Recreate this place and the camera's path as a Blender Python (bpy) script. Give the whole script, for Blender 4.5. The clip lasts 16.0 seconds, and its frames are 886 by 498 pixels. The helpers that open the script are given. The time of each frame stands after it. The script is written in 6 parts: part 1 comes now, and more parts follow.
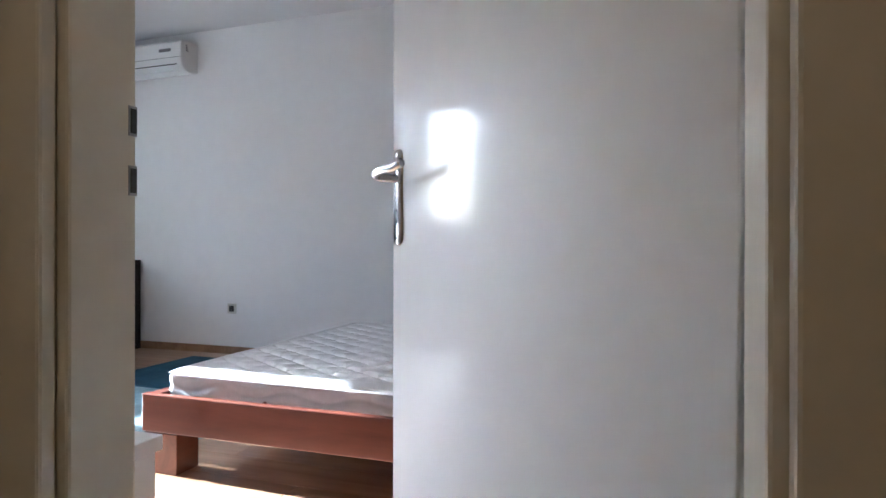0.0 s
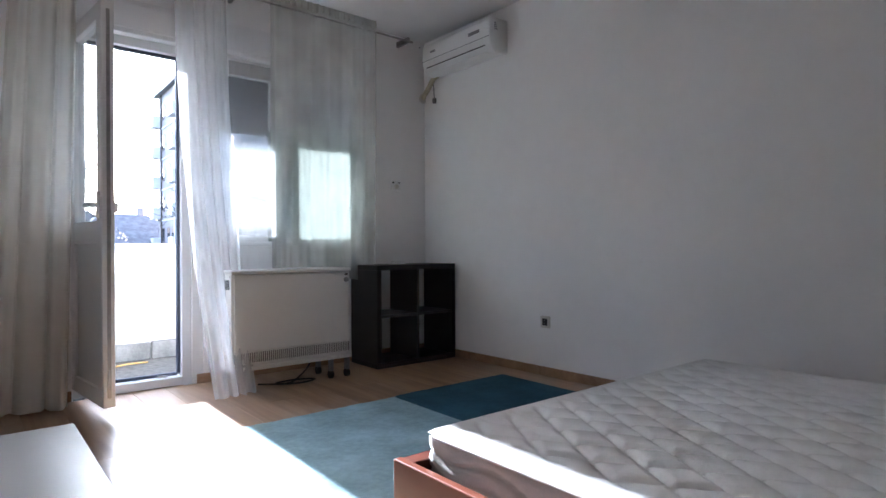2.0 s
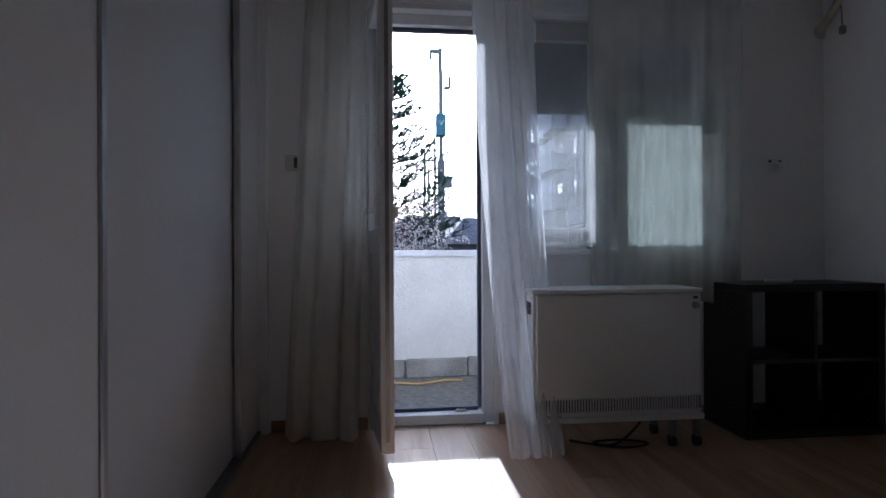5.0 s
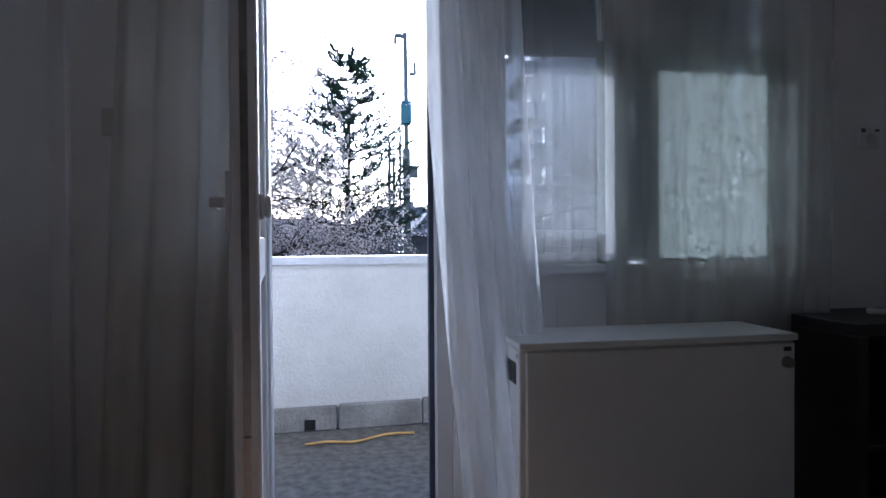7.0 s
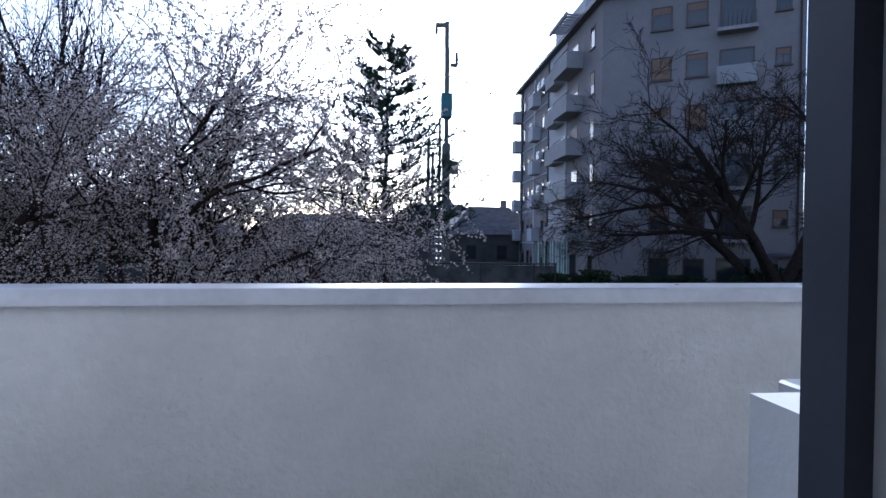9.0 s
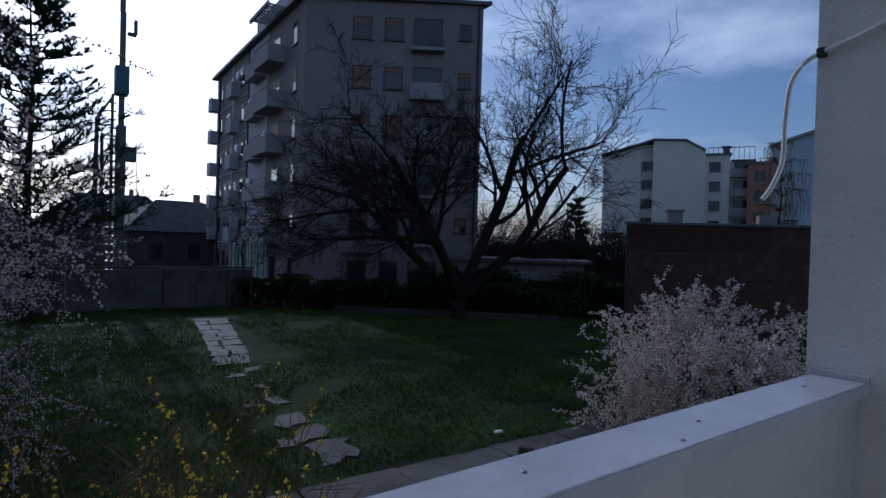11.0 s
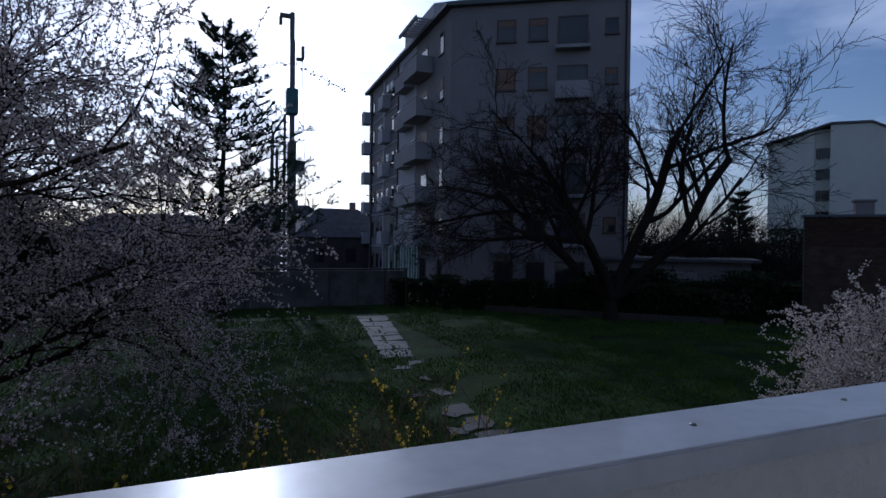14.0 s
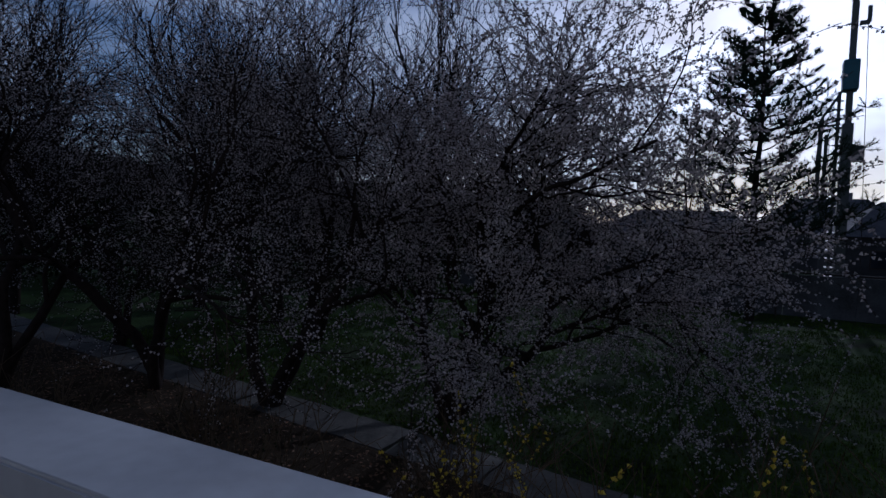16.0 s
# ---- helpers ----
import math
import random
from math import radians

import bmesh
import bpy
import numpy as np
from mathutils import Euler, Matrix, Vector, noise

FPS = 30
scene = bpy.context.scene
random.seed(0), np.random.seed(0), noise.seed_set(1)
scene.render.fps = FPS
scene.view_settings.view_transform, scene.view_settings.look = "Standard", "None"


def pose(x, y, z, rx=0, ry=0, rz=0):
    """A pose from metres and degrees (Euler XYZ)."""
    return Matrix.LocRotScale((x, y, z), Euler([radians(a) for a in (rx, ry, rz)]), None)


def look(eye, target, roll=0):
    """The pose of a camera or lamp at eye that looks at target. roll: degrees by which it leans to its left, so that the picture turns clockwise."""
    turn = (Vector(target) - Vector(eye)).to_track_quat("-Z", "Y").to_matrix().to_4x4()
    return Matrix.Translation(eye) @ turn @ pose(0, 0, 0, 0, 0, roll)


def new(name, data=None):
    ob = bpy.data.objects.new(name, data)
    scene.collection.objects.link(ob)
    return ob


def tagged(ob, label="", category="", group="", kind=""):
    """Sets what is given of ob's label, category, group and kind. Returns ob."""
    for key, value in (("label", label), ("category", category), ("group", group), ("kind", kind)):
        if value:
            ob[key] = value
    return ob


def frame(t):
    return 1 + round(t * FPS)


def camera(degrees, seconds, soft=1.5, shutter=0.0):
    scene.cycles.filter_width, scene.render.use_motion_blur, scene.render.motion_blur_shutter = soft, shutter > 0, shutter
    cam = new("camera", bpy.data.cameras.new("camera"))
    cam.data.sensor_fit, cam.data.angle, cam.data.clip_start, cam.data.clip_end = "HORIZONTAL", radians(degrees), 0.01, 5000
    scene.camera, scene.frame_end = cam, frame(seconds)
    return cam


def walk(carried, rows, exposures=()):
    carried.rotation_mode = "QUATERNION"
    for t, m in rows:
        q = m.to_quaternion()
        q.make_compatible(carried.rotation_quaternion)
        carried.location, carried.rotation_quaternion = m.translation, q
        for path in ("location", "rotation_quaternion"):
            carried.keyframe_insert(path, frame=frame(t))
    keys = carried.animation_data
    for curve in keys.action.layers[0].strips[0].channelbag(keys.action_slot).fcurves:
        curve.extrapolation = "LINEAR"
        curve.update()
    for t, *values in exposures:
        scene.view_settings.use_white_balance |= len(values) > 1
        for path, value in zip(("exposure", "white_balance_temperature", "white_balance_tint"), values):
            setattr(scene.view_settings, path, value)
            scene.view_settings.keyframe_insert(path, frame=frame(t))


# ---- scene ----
cam = camera(75.0, 16.0)
PATH = [
    (0, (-0.074, 0.577, 0.875), (1.825, 1.206, 0.873), 0.1),
    (0.5, (0.199, 0.668, 0.877), (2.016, 1.504, 0.878), 0.2),
    (1, (0.446, 0.832, 0.878), (2.119, 1.929, 0.872), -0.1),
    (1.5, (0.635, 0.989, 0.891), (2.111, 2.339, 0.885), -0.1),
    (2, (0.784, 1.074, 0.889), (2.058, 2.615, 0.889), -0.3),
    (2.5, (0.894, 1.174, 0.894), (1.942, 2.878, 0.900), -0.3),
    (3, (0.982, 1.330, 0.917), (1.801, 3.155, 0.926), -0.5),
    (3.5, (1.065, 1.525, 0.955), (1.548, 3.466, 0.958), -0.4),
    (3.7, (1.096, 1.600, 0.942), (1.454, 3.567, 0.964), -0.3),
    (4.4, (1.200, 1.820, 0.950), (1.513, 3.795, 0.971), -0.3),
    (5.1, (1.345, 2.020, 0.950), (1.554, 4.009, 0.950), -0.3),
    (5.8, (1.477, 2.219, 0.965), (1.665, 4.210, 0.944), -0.3),
    (6, (1.513, 2.325, 0.977), (1.790, 4.305, 0.954), -0.3),
    (6.5, (1.589, 2.698, 1.003), (1.957, 4.664, 0.973), -0.5),
    (7, (1.582, 3.144, 1.036), (1.913, 5.116, 1.007), -0.4),
    (7.5, (1.572, 3.611, 1.052), (1.780, 5.600, 1.019), -0.4),
    (8, (1.568, 4.090, 1.032), (1.711, 6.084, 1.000), 0.3),
    (8.5, (1.585, 4.420, 1.030), (1.740, 6.414, 0.999), 0.5),
    (9, (1.610, 4.880, 1.090), (1.819, 6.869, 1.055), 0.6),
    (9.4, (1.660, 5.280, 1.150), (1.973, 7.255, 1.112), 0.9),
    (9.8, (1.930, 5.580, 1.220), (2.414, 7.520, 1.182), 1.3),
    (10.3, (2.380, 5.680, 1.330), (3.025, 7.572, 1.295), 1.5),
    (10.5, (2.360, 5.710, 1.345), (3.112, 7.563, 1.312), 1.4),
    (11, (2.222, 5.847, 1.394), (3.362, 7.490, 1.369), 1.7),
    (11.5, (2.262, 5.955, 1.419), (3.607, 7.436, 1.399), 1.7),
    (12, (2.265, 5.991, 1.413), (3.701, 7.384, 1.396), 1.5),
    (12.5, (2.219, 5.957, 1.384), (3.672, 7.332, 1.370), 1.3),
    (13, (2.121, 5.880, 1.310), (3.468, 7.358, 1.296), 1.2),
    (13.5, (1.945, 5.830, 1.270), (3.006, 7.526, 1.255), 1.2),
    (14, (1.731, 5.810, 1.285), (2.446, 7.678, 1.259), 0.7),
    (14.5, (1.640, 5.955, 1.375), (1.868, 7.942, 1.348), 0.0),
    (15, (1.656, 6.050, 1.376), (1.434, 8.038, 1.349), 0.1),
    (15.5, (1.690, 6.030, 1.325), (1.180, 7.964, 1.309), -0.4),
    (15.8, (1.760, 6.060, 1.325), (0.966, 7.895, 1.283), 0.8),
    (16, (1.800, 6.085, 1.290), (0.853, 7.844, 1.203), 2.3),
]
walk(cam, [(t, look(eye, target, roll)) for t, eye, target, roll in PATH],
     [(0, 4.5, 5050, 9), (1, 4.05, 5300, 10), (2, 3.65, 5300, 11), (3.5, 2.45, 5150, 12), (6, 1.65, 5050, 14), (7, 1.6, 4950, 14), (8, 0.6, 4900, 14), (9.5, 0.0, 4950, 14), (10.5, -1.05, 4900, 14), (11.5, -1.25, 4950, 14), (12.5, -0.85, 5000, 14), (13.5, -1.2, 4950, 15), (14, -1.45, 4900, 16), (15, -2.0, 4950, 18), (16, -2.1, 4900, 18)])

# ---- light: low spring sun in front of the balcony, thin cloud ----
SUN_EL, SUN_AZ = 26.0, 0.8          # degrees; azimuth from +y towards +x
world = bpy.data.worlds.new("sky")
scene.world = world
world.use_nodes = True
wn, wl = world.node_tree.nodes, world.node_tree.links
bg = wn["Background"]
sky = wn.new("ShaderNodeTexSky")
sky.sky_type, sky.sun_disc = "NISHITA", False
sky.sun_elevation, sky.sun_rotation = radians(SUN_EL), radians(SUN_AZ)
sky.air_density, sky.dust_density, sky.ozone_density = 1.0, 1.6, 2.0
geo = wn.new("ShaderNodeTexCoord")
cmap = wn.new("ShaderNodeMapping")
cmap.inputs["Scale"].default_value = (1.6, 1.6, 5.0)
cn = wn.new("ShaderNodeTexNoise")
cn.inputs["Scale"].default_value, cn.inputs["Detail"].default_value, cn.inputs["Roughness"].default_value = 1.6, 6, 0.55
cr = wn.new("ShaderNodeValToRGB")
cr.color_ramp.elements[0].position, cr.color_ramp.elements[1].position = 0.42, 0.72
cr.color_ramp.elements[1].color = (0.7, 0.7, 0.7, 1)
cmix = wn.new("ShaderNodeMixRGB")
cmix.blend_type = "MIX"
hs = wn.new("ShaderNodeHueSaturation")
hs.inputs["Saturation"].default_value, hs.inputs["Value"].default_value = 0.1, 2.3
wl.new(geo.outputs["Generated"], cmap.inputs[0])
wl.new(cmap.outputs[0], cn.inputs["Vector"])
wl.new(cn.outputs[0], cr.inputs[0])
wl.new(sky.outputs[0], hs.inputs["Color"])
wl.new(cr.outputs[0], cmix.inputs[0])
wl.new(sky.outputs[0], cmix.inputs[1])
wl.new(hs.outputs[0], cmix.inputs[2])
wl.new(cmix.outputs[0], bg.inputs[0])
bg.inputs[1].default_value = 0.15
sun = new("sun", bpy.data.lights.new("sun", "SUN"))
sun.data.energy, sun.data.angle, sun.data.color = 2.6, radians(0.8), (1.0, 0.94, 0.86)
ce = math.cos(radians(SUN_EL))
sun.matrix_world = look((0, 0, 20), (-ce * math.sin(radians(SUN_AZ)), -ce * math.cos(radians(SUN_AZ)), 20 - math.sin(radians(SUN_EL))))


# ---- materials ----
def surf(name, col, rough=0.6, var=0.12, scale=6.0, bump=0.0, bscale=80.0, metal=0.0, tint=None, stretch=(1, 1, 1), rnd=0.0, coat=0.0, spec=0.5, island=0.0):
    """A painted or natural surface: base colour varied at two scales, with fine relief."""
    m = bpy.data.materials.new(name)
    m.use_nodes = True
    n, l = m.node_tree.nodes, m.node_tree.links
    b = n["Principled BSDF"]
    b.inputs["Roughness"].default_value, b.inputs["Metallic"].default_value = rough, metal
    b.inputs["Coat Weight"].default_value, b.inputs["Coat Roughness"].default_value = coat, 0.09
    b.inputs["Specular IOR Level"].default_value = spec
    tc = n.new("ShaderNodeTexCoord")
    mp = n.new("ShaderNodeMapping")
    mp.inputs["Scale"].default_value = stretch
    l.new(tc.outputs["Object"], mp.inputs[0])
    big = n.new("ShaderNodeTexNoise")
    big.inputs["Scale"].default_value, big.inputs["Detail"].default_value = scale, 5
    fine = n.new("ShaderNodeTexNoise")
    fine.inputs["Scale"].default_value, fine.inputs["Detail"].default_value = scale * 9, 4
    l.new(mp.outputs[0], big.inputs["Vector"])
    l.new(mp.outputs[0], fine.inputs["Vector"])
    add = n.new("ShaderNodeMath")
    add.operation = "MULTIPLY_ADD"
    add.inputs[1].default_value = 0.45
    l.new(fine.outputs[0], add.inputs[0])
    l.new(big.outputs[0], add.inputs[2])
    ramp = n.new("ShaderNodeValToRGB")
    lo = [c * (1 - var) for c in (tint or col)]
    hi = [min(1, c * (1 + var * 0.6)) for c in col]
    ramp.color_ramp.elements[0].position, ramp.color_ramp.elements[1].position = 0.5, 0.95
    ramp.color_ramp.elements[0].color, ramp.color_ramp.elements[1].color = (*lo, 1), (*hi, 1)
    l.new(add.outputs[0], ramp.inputs[0])
    last = ramp.outputs[0]
    if rnd or island:
        src = n.new("ShaderNodeObjectInfo") if rnd else n.new("ShaderNodeNewGeometry")
        mr = n.new("ShaderNodeMapRange")
        k = rnd or island
        mr.inputs["To Min"].default_value, mr.inputs["To Max"].default_value = 1 - k, 1 + k
        l.new(src.outputs["Random" if rnd else "Random Per Island"], mr.inputs[0])
        h = n.new("ShaderNodeHueSaturation")
        l.new(last, h.inputs["Color"])
        l.new(mr.outputs[0], h.inputs["Value"])
        last = h.outputs[0]
    l.new(last, b.inputs["Base Color"])
    if bump:
        bn = n.new("ShaderNodeTexNoise")
        bn.inputs["Scale"].default_value, bn.inputs["Detail"].default_value = bscale, 4
        l.new(mp.outputs[0], bn.inputs["Vector"])
        bp = n.new("ShaderNodeBump")
        bp.inputs["Strength"].default_value, bp.inputs["Distance"].default_value = 1.0, bump
        l.new(bn.outputs[0], bp.inputs["Height"])
        l.new(bp.outputs[0], b.inputs["Normal"])
    return m


def wood(name, dark, light, rough=0.45, along=1, scale=1.0, rnd=0.12, coat=0.0):
    """Wood with the grain along the given axis."""
    m = bpy.data.materials.new(name)
    m.use_nodes = True
    n, l = m.node_tree.nodes, m.node_tree.links
    b = n["Principled BSDF"]
    b.inputs["Roughness"].default_value, b.inputs["Coat Weight"].default_value, b.inputs["Coat Roughness"].default_value = rough, coat, 0.2
    tc = n.new("ShaderNodeTexCoord")
    oi = n.new("ShaderNodeObjectInfo")
    mp = n.new("ShaderNodeMapping")
    s = [14.0 * scale] * 3
    s[along] = 1.1 * scale
    mp.inputs["Scale"].default_value = s
    off = n.new("ShaderNodeVectorMath")
    off.operation = "SCALE"
    off.inputs[0].default_value = (37, 51, 23)
    l.new(oi.outputs["Random"], off.inputs["Scale"])
    l.new(tc.outputs["Object"], mp.inputs[0])
    l.new(off.outputs[0], mp.inputs["Location"])
    g = n.new("ShaderNodeTexNoise")
    g.inputs["Scale"].default_value, g.inputs["Detail"].default_value, g.inputs["Roughness"].default_value, g.inputs["Distortion"].default_value = 1.0, 8, 0.62, 0.7
    l.new(mp.outputs[0], g.inputs["Vector"])
    ramp = n.new("ShaderNodeValToRGB")
    ramp.color_ramp.elements[0].position, ramp.color_ramp.elements[1].position = 0.32, 0.68
    ramp.color_ramp.elements[0].color, ramp.color_ramp.elements[1].color = (*dark, 1), (*light, 1)
    l.new(g.outputs[0], ramp.inputs[0])
    mr = n.new("ShaderNodeMapRange")
    mr.inputs["To Min"].default_value, mr.inputs["To Max"].default_value = 1 - rnd, 1 + rnd
    l.new(oi.outputs["Random"], mr.inputs[0])
    h = n.new("ShaderNodeHueSaturation")
    l.new(ramp.outputs[0], h.inputs["Color"])
    l.new(mr.outputs[0], h.inputs["Value"])
    l.new(h.outputs[0], b.inputs["Base Color"])
    bp = n.new("ShaderNodeBump")
    bp.inputs["Strength"].default_value, bp.inputs["Distance"].default_value = 0.5, 0.0006
    l.new(g.outputs[0], bp.inputs["Height"])
    l.new(bp.outputs[0], b.inputs["Normal"])
    return m


def sheer(name, col, see, weave=900.0, spots=0.0):
    """Thin cloth that lets light and view through."""
    m = bpy.data.materials.new(name)
    m.use_nodes = True
    n, l = m.node_tree.nodes, m.node_tree.links
    out = n["Material Output"]
    n.remove(n["Principled BSDF"])
    df, tl, tr = n.new("ShaderNodeBsdfDiffuse"), n.new("ShaderNodeBsdfTranslucent"), n.new("ShaderNodeBsdfTransparent")
    df.inputs[0].default_value = tl.inputs[0].default_value = (*col, 1)
    a, mx = n.new("ShaderNodeMixShader"), n.new("ShaderNodeMixShader")
    a.inputs[0].default_value = 0.5
    l.new(df.outputs[0], a.inputs[1])
    l.new(tl.outputs[0], a.inputs[2])
    tc = n.new("ShaderNodeTexCoord")
    nz = n.new("ShaderNodeTexNoise")
    nz.inputs["Scale"].default_value, nz.inputs["Detail"].default_value = (60.0 if spots else 3.0), 2
    l.new(tc.outputs["Object"], nz.inputs["Vector"])
    mr = n.new("ShaderNodeMapRange")
    mr.inputs["From Min"].default_value, mr.inputs["From Max"].default_value = (0.48, 0.54) if spots else (0.3, 0.7)
    mr.inputs["To Min"].default_value, mr.inputs["To Max"].default_value = (see - spots, see + spots) if spots else (see - 0.06, see + 0.06)
    l.new(nz.outputs[0], mr.inputs[0])
    if spots:
        vo, rp = n.new("ShaderNodeTexVoronoi"), n.new("ShaderNodeValToRGB")
        vo.inputs["Scale"].default_value = 48.0
        rp.color_ramp.elements[0].position, rp.color_ramp.elements[1].position = 0.30, 0.48
        rp.color_ramp.elements[0].color, rp.color_ramp.elements[1].color = (*[c * 0.45 for c in col], 1), (*col, 1)
        l.new(tc.outputs["Object"], vo.inputs["Vector"])
        l.new(vo.outputs["Distance"], rp.inputs[0])
        l.new(rp.outputs[0], df.inputs[0])
        l.new(rp.outputs[0], tl.inputs[0])
    l.new(mr.outputs[0], mx.inputs[0])
    l.new(a.outputs[0], mx.inputs[1])
    l.new(tr.outputs[0], mx.inputs[2])
    l.new(mx.outputs[0], out.inputs[0])
    return m


def glass(name, tint=(1, 1, 1)):
    m = bpy.data.materials.new(name)
    m.use_nodes = True
    n, l = m.node_tree.nodes, m.node_tree.links
    n.remove(n["Principled BSDF"])
    tr, gl, mx, lw_ = n.new("ShaderNodeBsdfTransparent"), n.new("ShaderNodeBsdfGlossy"), n.new("ShaderNodeMixShader"), n.new("ShaderNodeLayerWeight")
    pw, fr = n.new("ShaderNodeMath"), n.new("ShaderNodeMath")
    pw.operation, fr.operation = "POWER", "MULTIPLY_ADD"
    pw.inputs[1].default_value, fr.inputs[1].default_value, fr.inputs[2].default_value = 5.0, 0.9, 0.03
    lw_.inputs[0].default_value = 0.5
    l.new(lw_.outputs["Facing"], pw.inputs[0])
    l.new(pw.outputs[0], fr.inputs[0])
    tr.inputs[0].default_value = (*tint, 1)
    gl.inputs["Roughness"].default_value = 0.01
    l.new(fr.outputs[0], mx.inputs[0])
    l.new(tr.outputs[0], mx.inputs[1])
    l.new(gl.outputs[0], mx.inputs[2])
    l.new(mx.outputs[0], n["Material Output"].inputs[0])
    return m


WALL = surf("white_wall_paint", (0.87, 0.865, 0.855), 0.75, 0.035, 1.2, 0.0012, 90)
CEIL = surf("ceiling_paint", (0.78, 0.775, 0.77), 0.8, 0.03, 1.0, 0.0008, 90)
HALLP = surf("cream_hall_paint", (0.62, 0.5, 0.3), 0.6, 0.06, 2, 0.001, 60)
GLOSSW = surf("gloss_white_paint", (0.66, 0.655, 0.635), 0.5, 0.03, 2.0, 0.0014, 7, coat=0.2)
CREAM = surf("cream_frame_paint", (0.74, 0.69, 0.57), 0.32, 0.06, 3.0, 0.0008, 25, coat=0.3)
PVC = surf("white_pvc", (0.78, 0.78, 0.78), 0.3, 0.03, 3.0)
PVCO = surf("weathered_pvc", (0.7, 0.7, 0.69), 0.4, 0.08, 5.0)
GASKET = surf("grey_gasket", (0.06, 0.07, 0.1), 0.6, 0.1, 20)
LAMW = surf("white_laminate", (0.74, 0.74, 0.735), 0.35, 0.02, 2.0)
ALU = surf("brushed_aluminium", (0.55, 0.55, 0.56), 0.35, 0.08, 30, metal=1.0, stretch=(1, 1, 0.1))
CHROME = surf("satin_chrome", (0.62, 0.62, 0.62), 0.27, 0.05, 12, metal=1.0)
STEEL = surf("dull_steel", (0.36, 0.35, 0.34), 0.4, 0.2, 30, metal=1.0)
BLACKW = surf("black_brown_laminate", (0.014, 0.011, 0.010), 0.45, 0.3, 14, stretch=(1, 1, 6))
HEATW = surf("enamel_white", (0.72, 0.72, 0.69), 0.38, 0.03, 3.0, coat=0.2)
DARK = surf("dark_plastic", (0.015, 0.015, 0.016), 0.45, 0.2, 20)
GREYP = surf("grey_plastic", (0.2, 0.2, 0.21), 0.45, 0.1, 20)
IVORY = surf("ivory_plastic", (0.62, 0.6, 0.54), 0.4, 0.05, 12)
ACW = surf("white_abs", (0.78, 0.78, 0.77), 0.35, 0.02, 4)
REDW = wood("mahogany_stained_pine", (0.085, 0.020, 0.011), (0.15, 0.043, 0.023), 0.32, 0, 0.9, 0.06, 0.35)
REDWY = wood("mahogany_stained_rail", (0.085, 0.020, 0.011), (0.15, 0.043, 0.023), 0.32, 1, 0.9, 0.06, 0.35)
OAK = wood("oak_laminate", (0.26, 0.155, 0.085), (0.46, 0.30, 0.18), 0.36, 1, 0.8, 0.10, 0.1)
OAKX = wood("oak_skirting", (0.24, 0.14, 0.075), (0.38, 0.24, 0.14), 0.4, 0, 0.8, 0.08)
MATT = surf("mattress_jersey", (0.79, 0.785, 0.78), 0.9, 0.05, 14, 0.0009, 500)
MATTS = surf("mattress_border", (0.74, 0.735, 0.73), 0.9, 0.07, 20, 0.001, 420)
RUGL = surf("pale_blue_pile", (0.36, 0.50, 0.54), 0.97, 0.22, 4.0, 0.006, 260, tint=(0.31, 0.44, 0.49), spec=0.05)
RUGD = surf("dark_teal_pile", (0.05, 0.115, 0.165), 0.97, 0.25, 4.0, 0.006, 260, spec=0.05)
SHEER = sheer("white_voile", (0.82, 0.83, 0.78), 0.6)
NETC = sheer("grey_net", (0.20, 0.215, 0.21), 0.56)
VOILED = sheer("gathered_voile", (0.88, 0.90, 0.89), 0.54)
VOILE2 = sheer("thin_voile", (0.85, 0.87, 0.89), 0.78)
DRAPE = sheer("ivory_linen", (0.84, 0.82, 0.76), 0.22)
LACE = sheer("floral_lace", (0.19, 0.215, 0.19), 0.05, spots=0.045)
GLASS = glass("window_glass", (0.97, 0.985, 0.99))
SHUT = surf("grey_shutter_slat", (0.16, 0.16, 0.175), 0.55, 0.1, 8)
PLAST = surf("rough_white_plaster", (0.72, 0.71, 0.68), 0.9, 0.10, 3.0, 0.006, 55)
# the white plaster again, its colour darkened to stand in for the parapet's dimmer light
PLASTP = surf("dimmed_parapet_plaster", (0.56, 0.555, 0.535), 0.9, 0.10, 3.0, 0.006, 55)
PLASTI = surf("old_cream_plaster", (0.68, 0.67, 0.60), 0.9, 0.14, 4.0, 0.004, 60, tint=(0.6, 0.57, 0.46))
COPE = surf("grey_coping_sheet", (0.50, 0.51, 0.54), 0.3, 0.2, 3.0, 0.0010, 9, coat=0.2)
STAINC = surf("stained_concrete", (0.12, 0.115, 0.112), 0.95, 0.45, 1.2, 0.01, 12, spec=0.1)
OLDW = surf("old_grey_render", (0.10, 0.092, 0.088), 0.95, 0.3, 0.8, spec=0.1)
CONC = surf("weathered_concrete", (0.25, 0.243, 0.23), 0.92, 0.35, 5.0, 0.006, 70)
GRAVEL = surf("pebble_dash_floor", (0.15, 0.143, 0.132), 0.9, 0.5, 22.0, 0.008, 160)
GRASSB = surf("grass_ground", (0.032, 0.055, 0.013), 0.95, 0.6, 0.8, 0.05, 12, tint=(0.03, 0.038, 0.014), spec=0.08)
GRASSM = surf("grass_blades", (0.085, 0.14, 0.014), 0.8, 0.4, 0.6, island=0.3, spec=0.12)
SOIL = surf("dead_leaf_soil", (0.045, 0.032, 0.02), 0.95, 0.5, 3.0, 0.02, 30, spec=0.08)
PATHC = surf("wet_concrete_path", (0.085, 0.08, 0.074), 0.7, 0.55, 1.5, 0.008, 25, spec=0.25)
BARK = surf("dark_bark", (0.03, 0.023, 0.019), 0.95, 0.4, 8.0, 0.01, 40, spec=0.08)
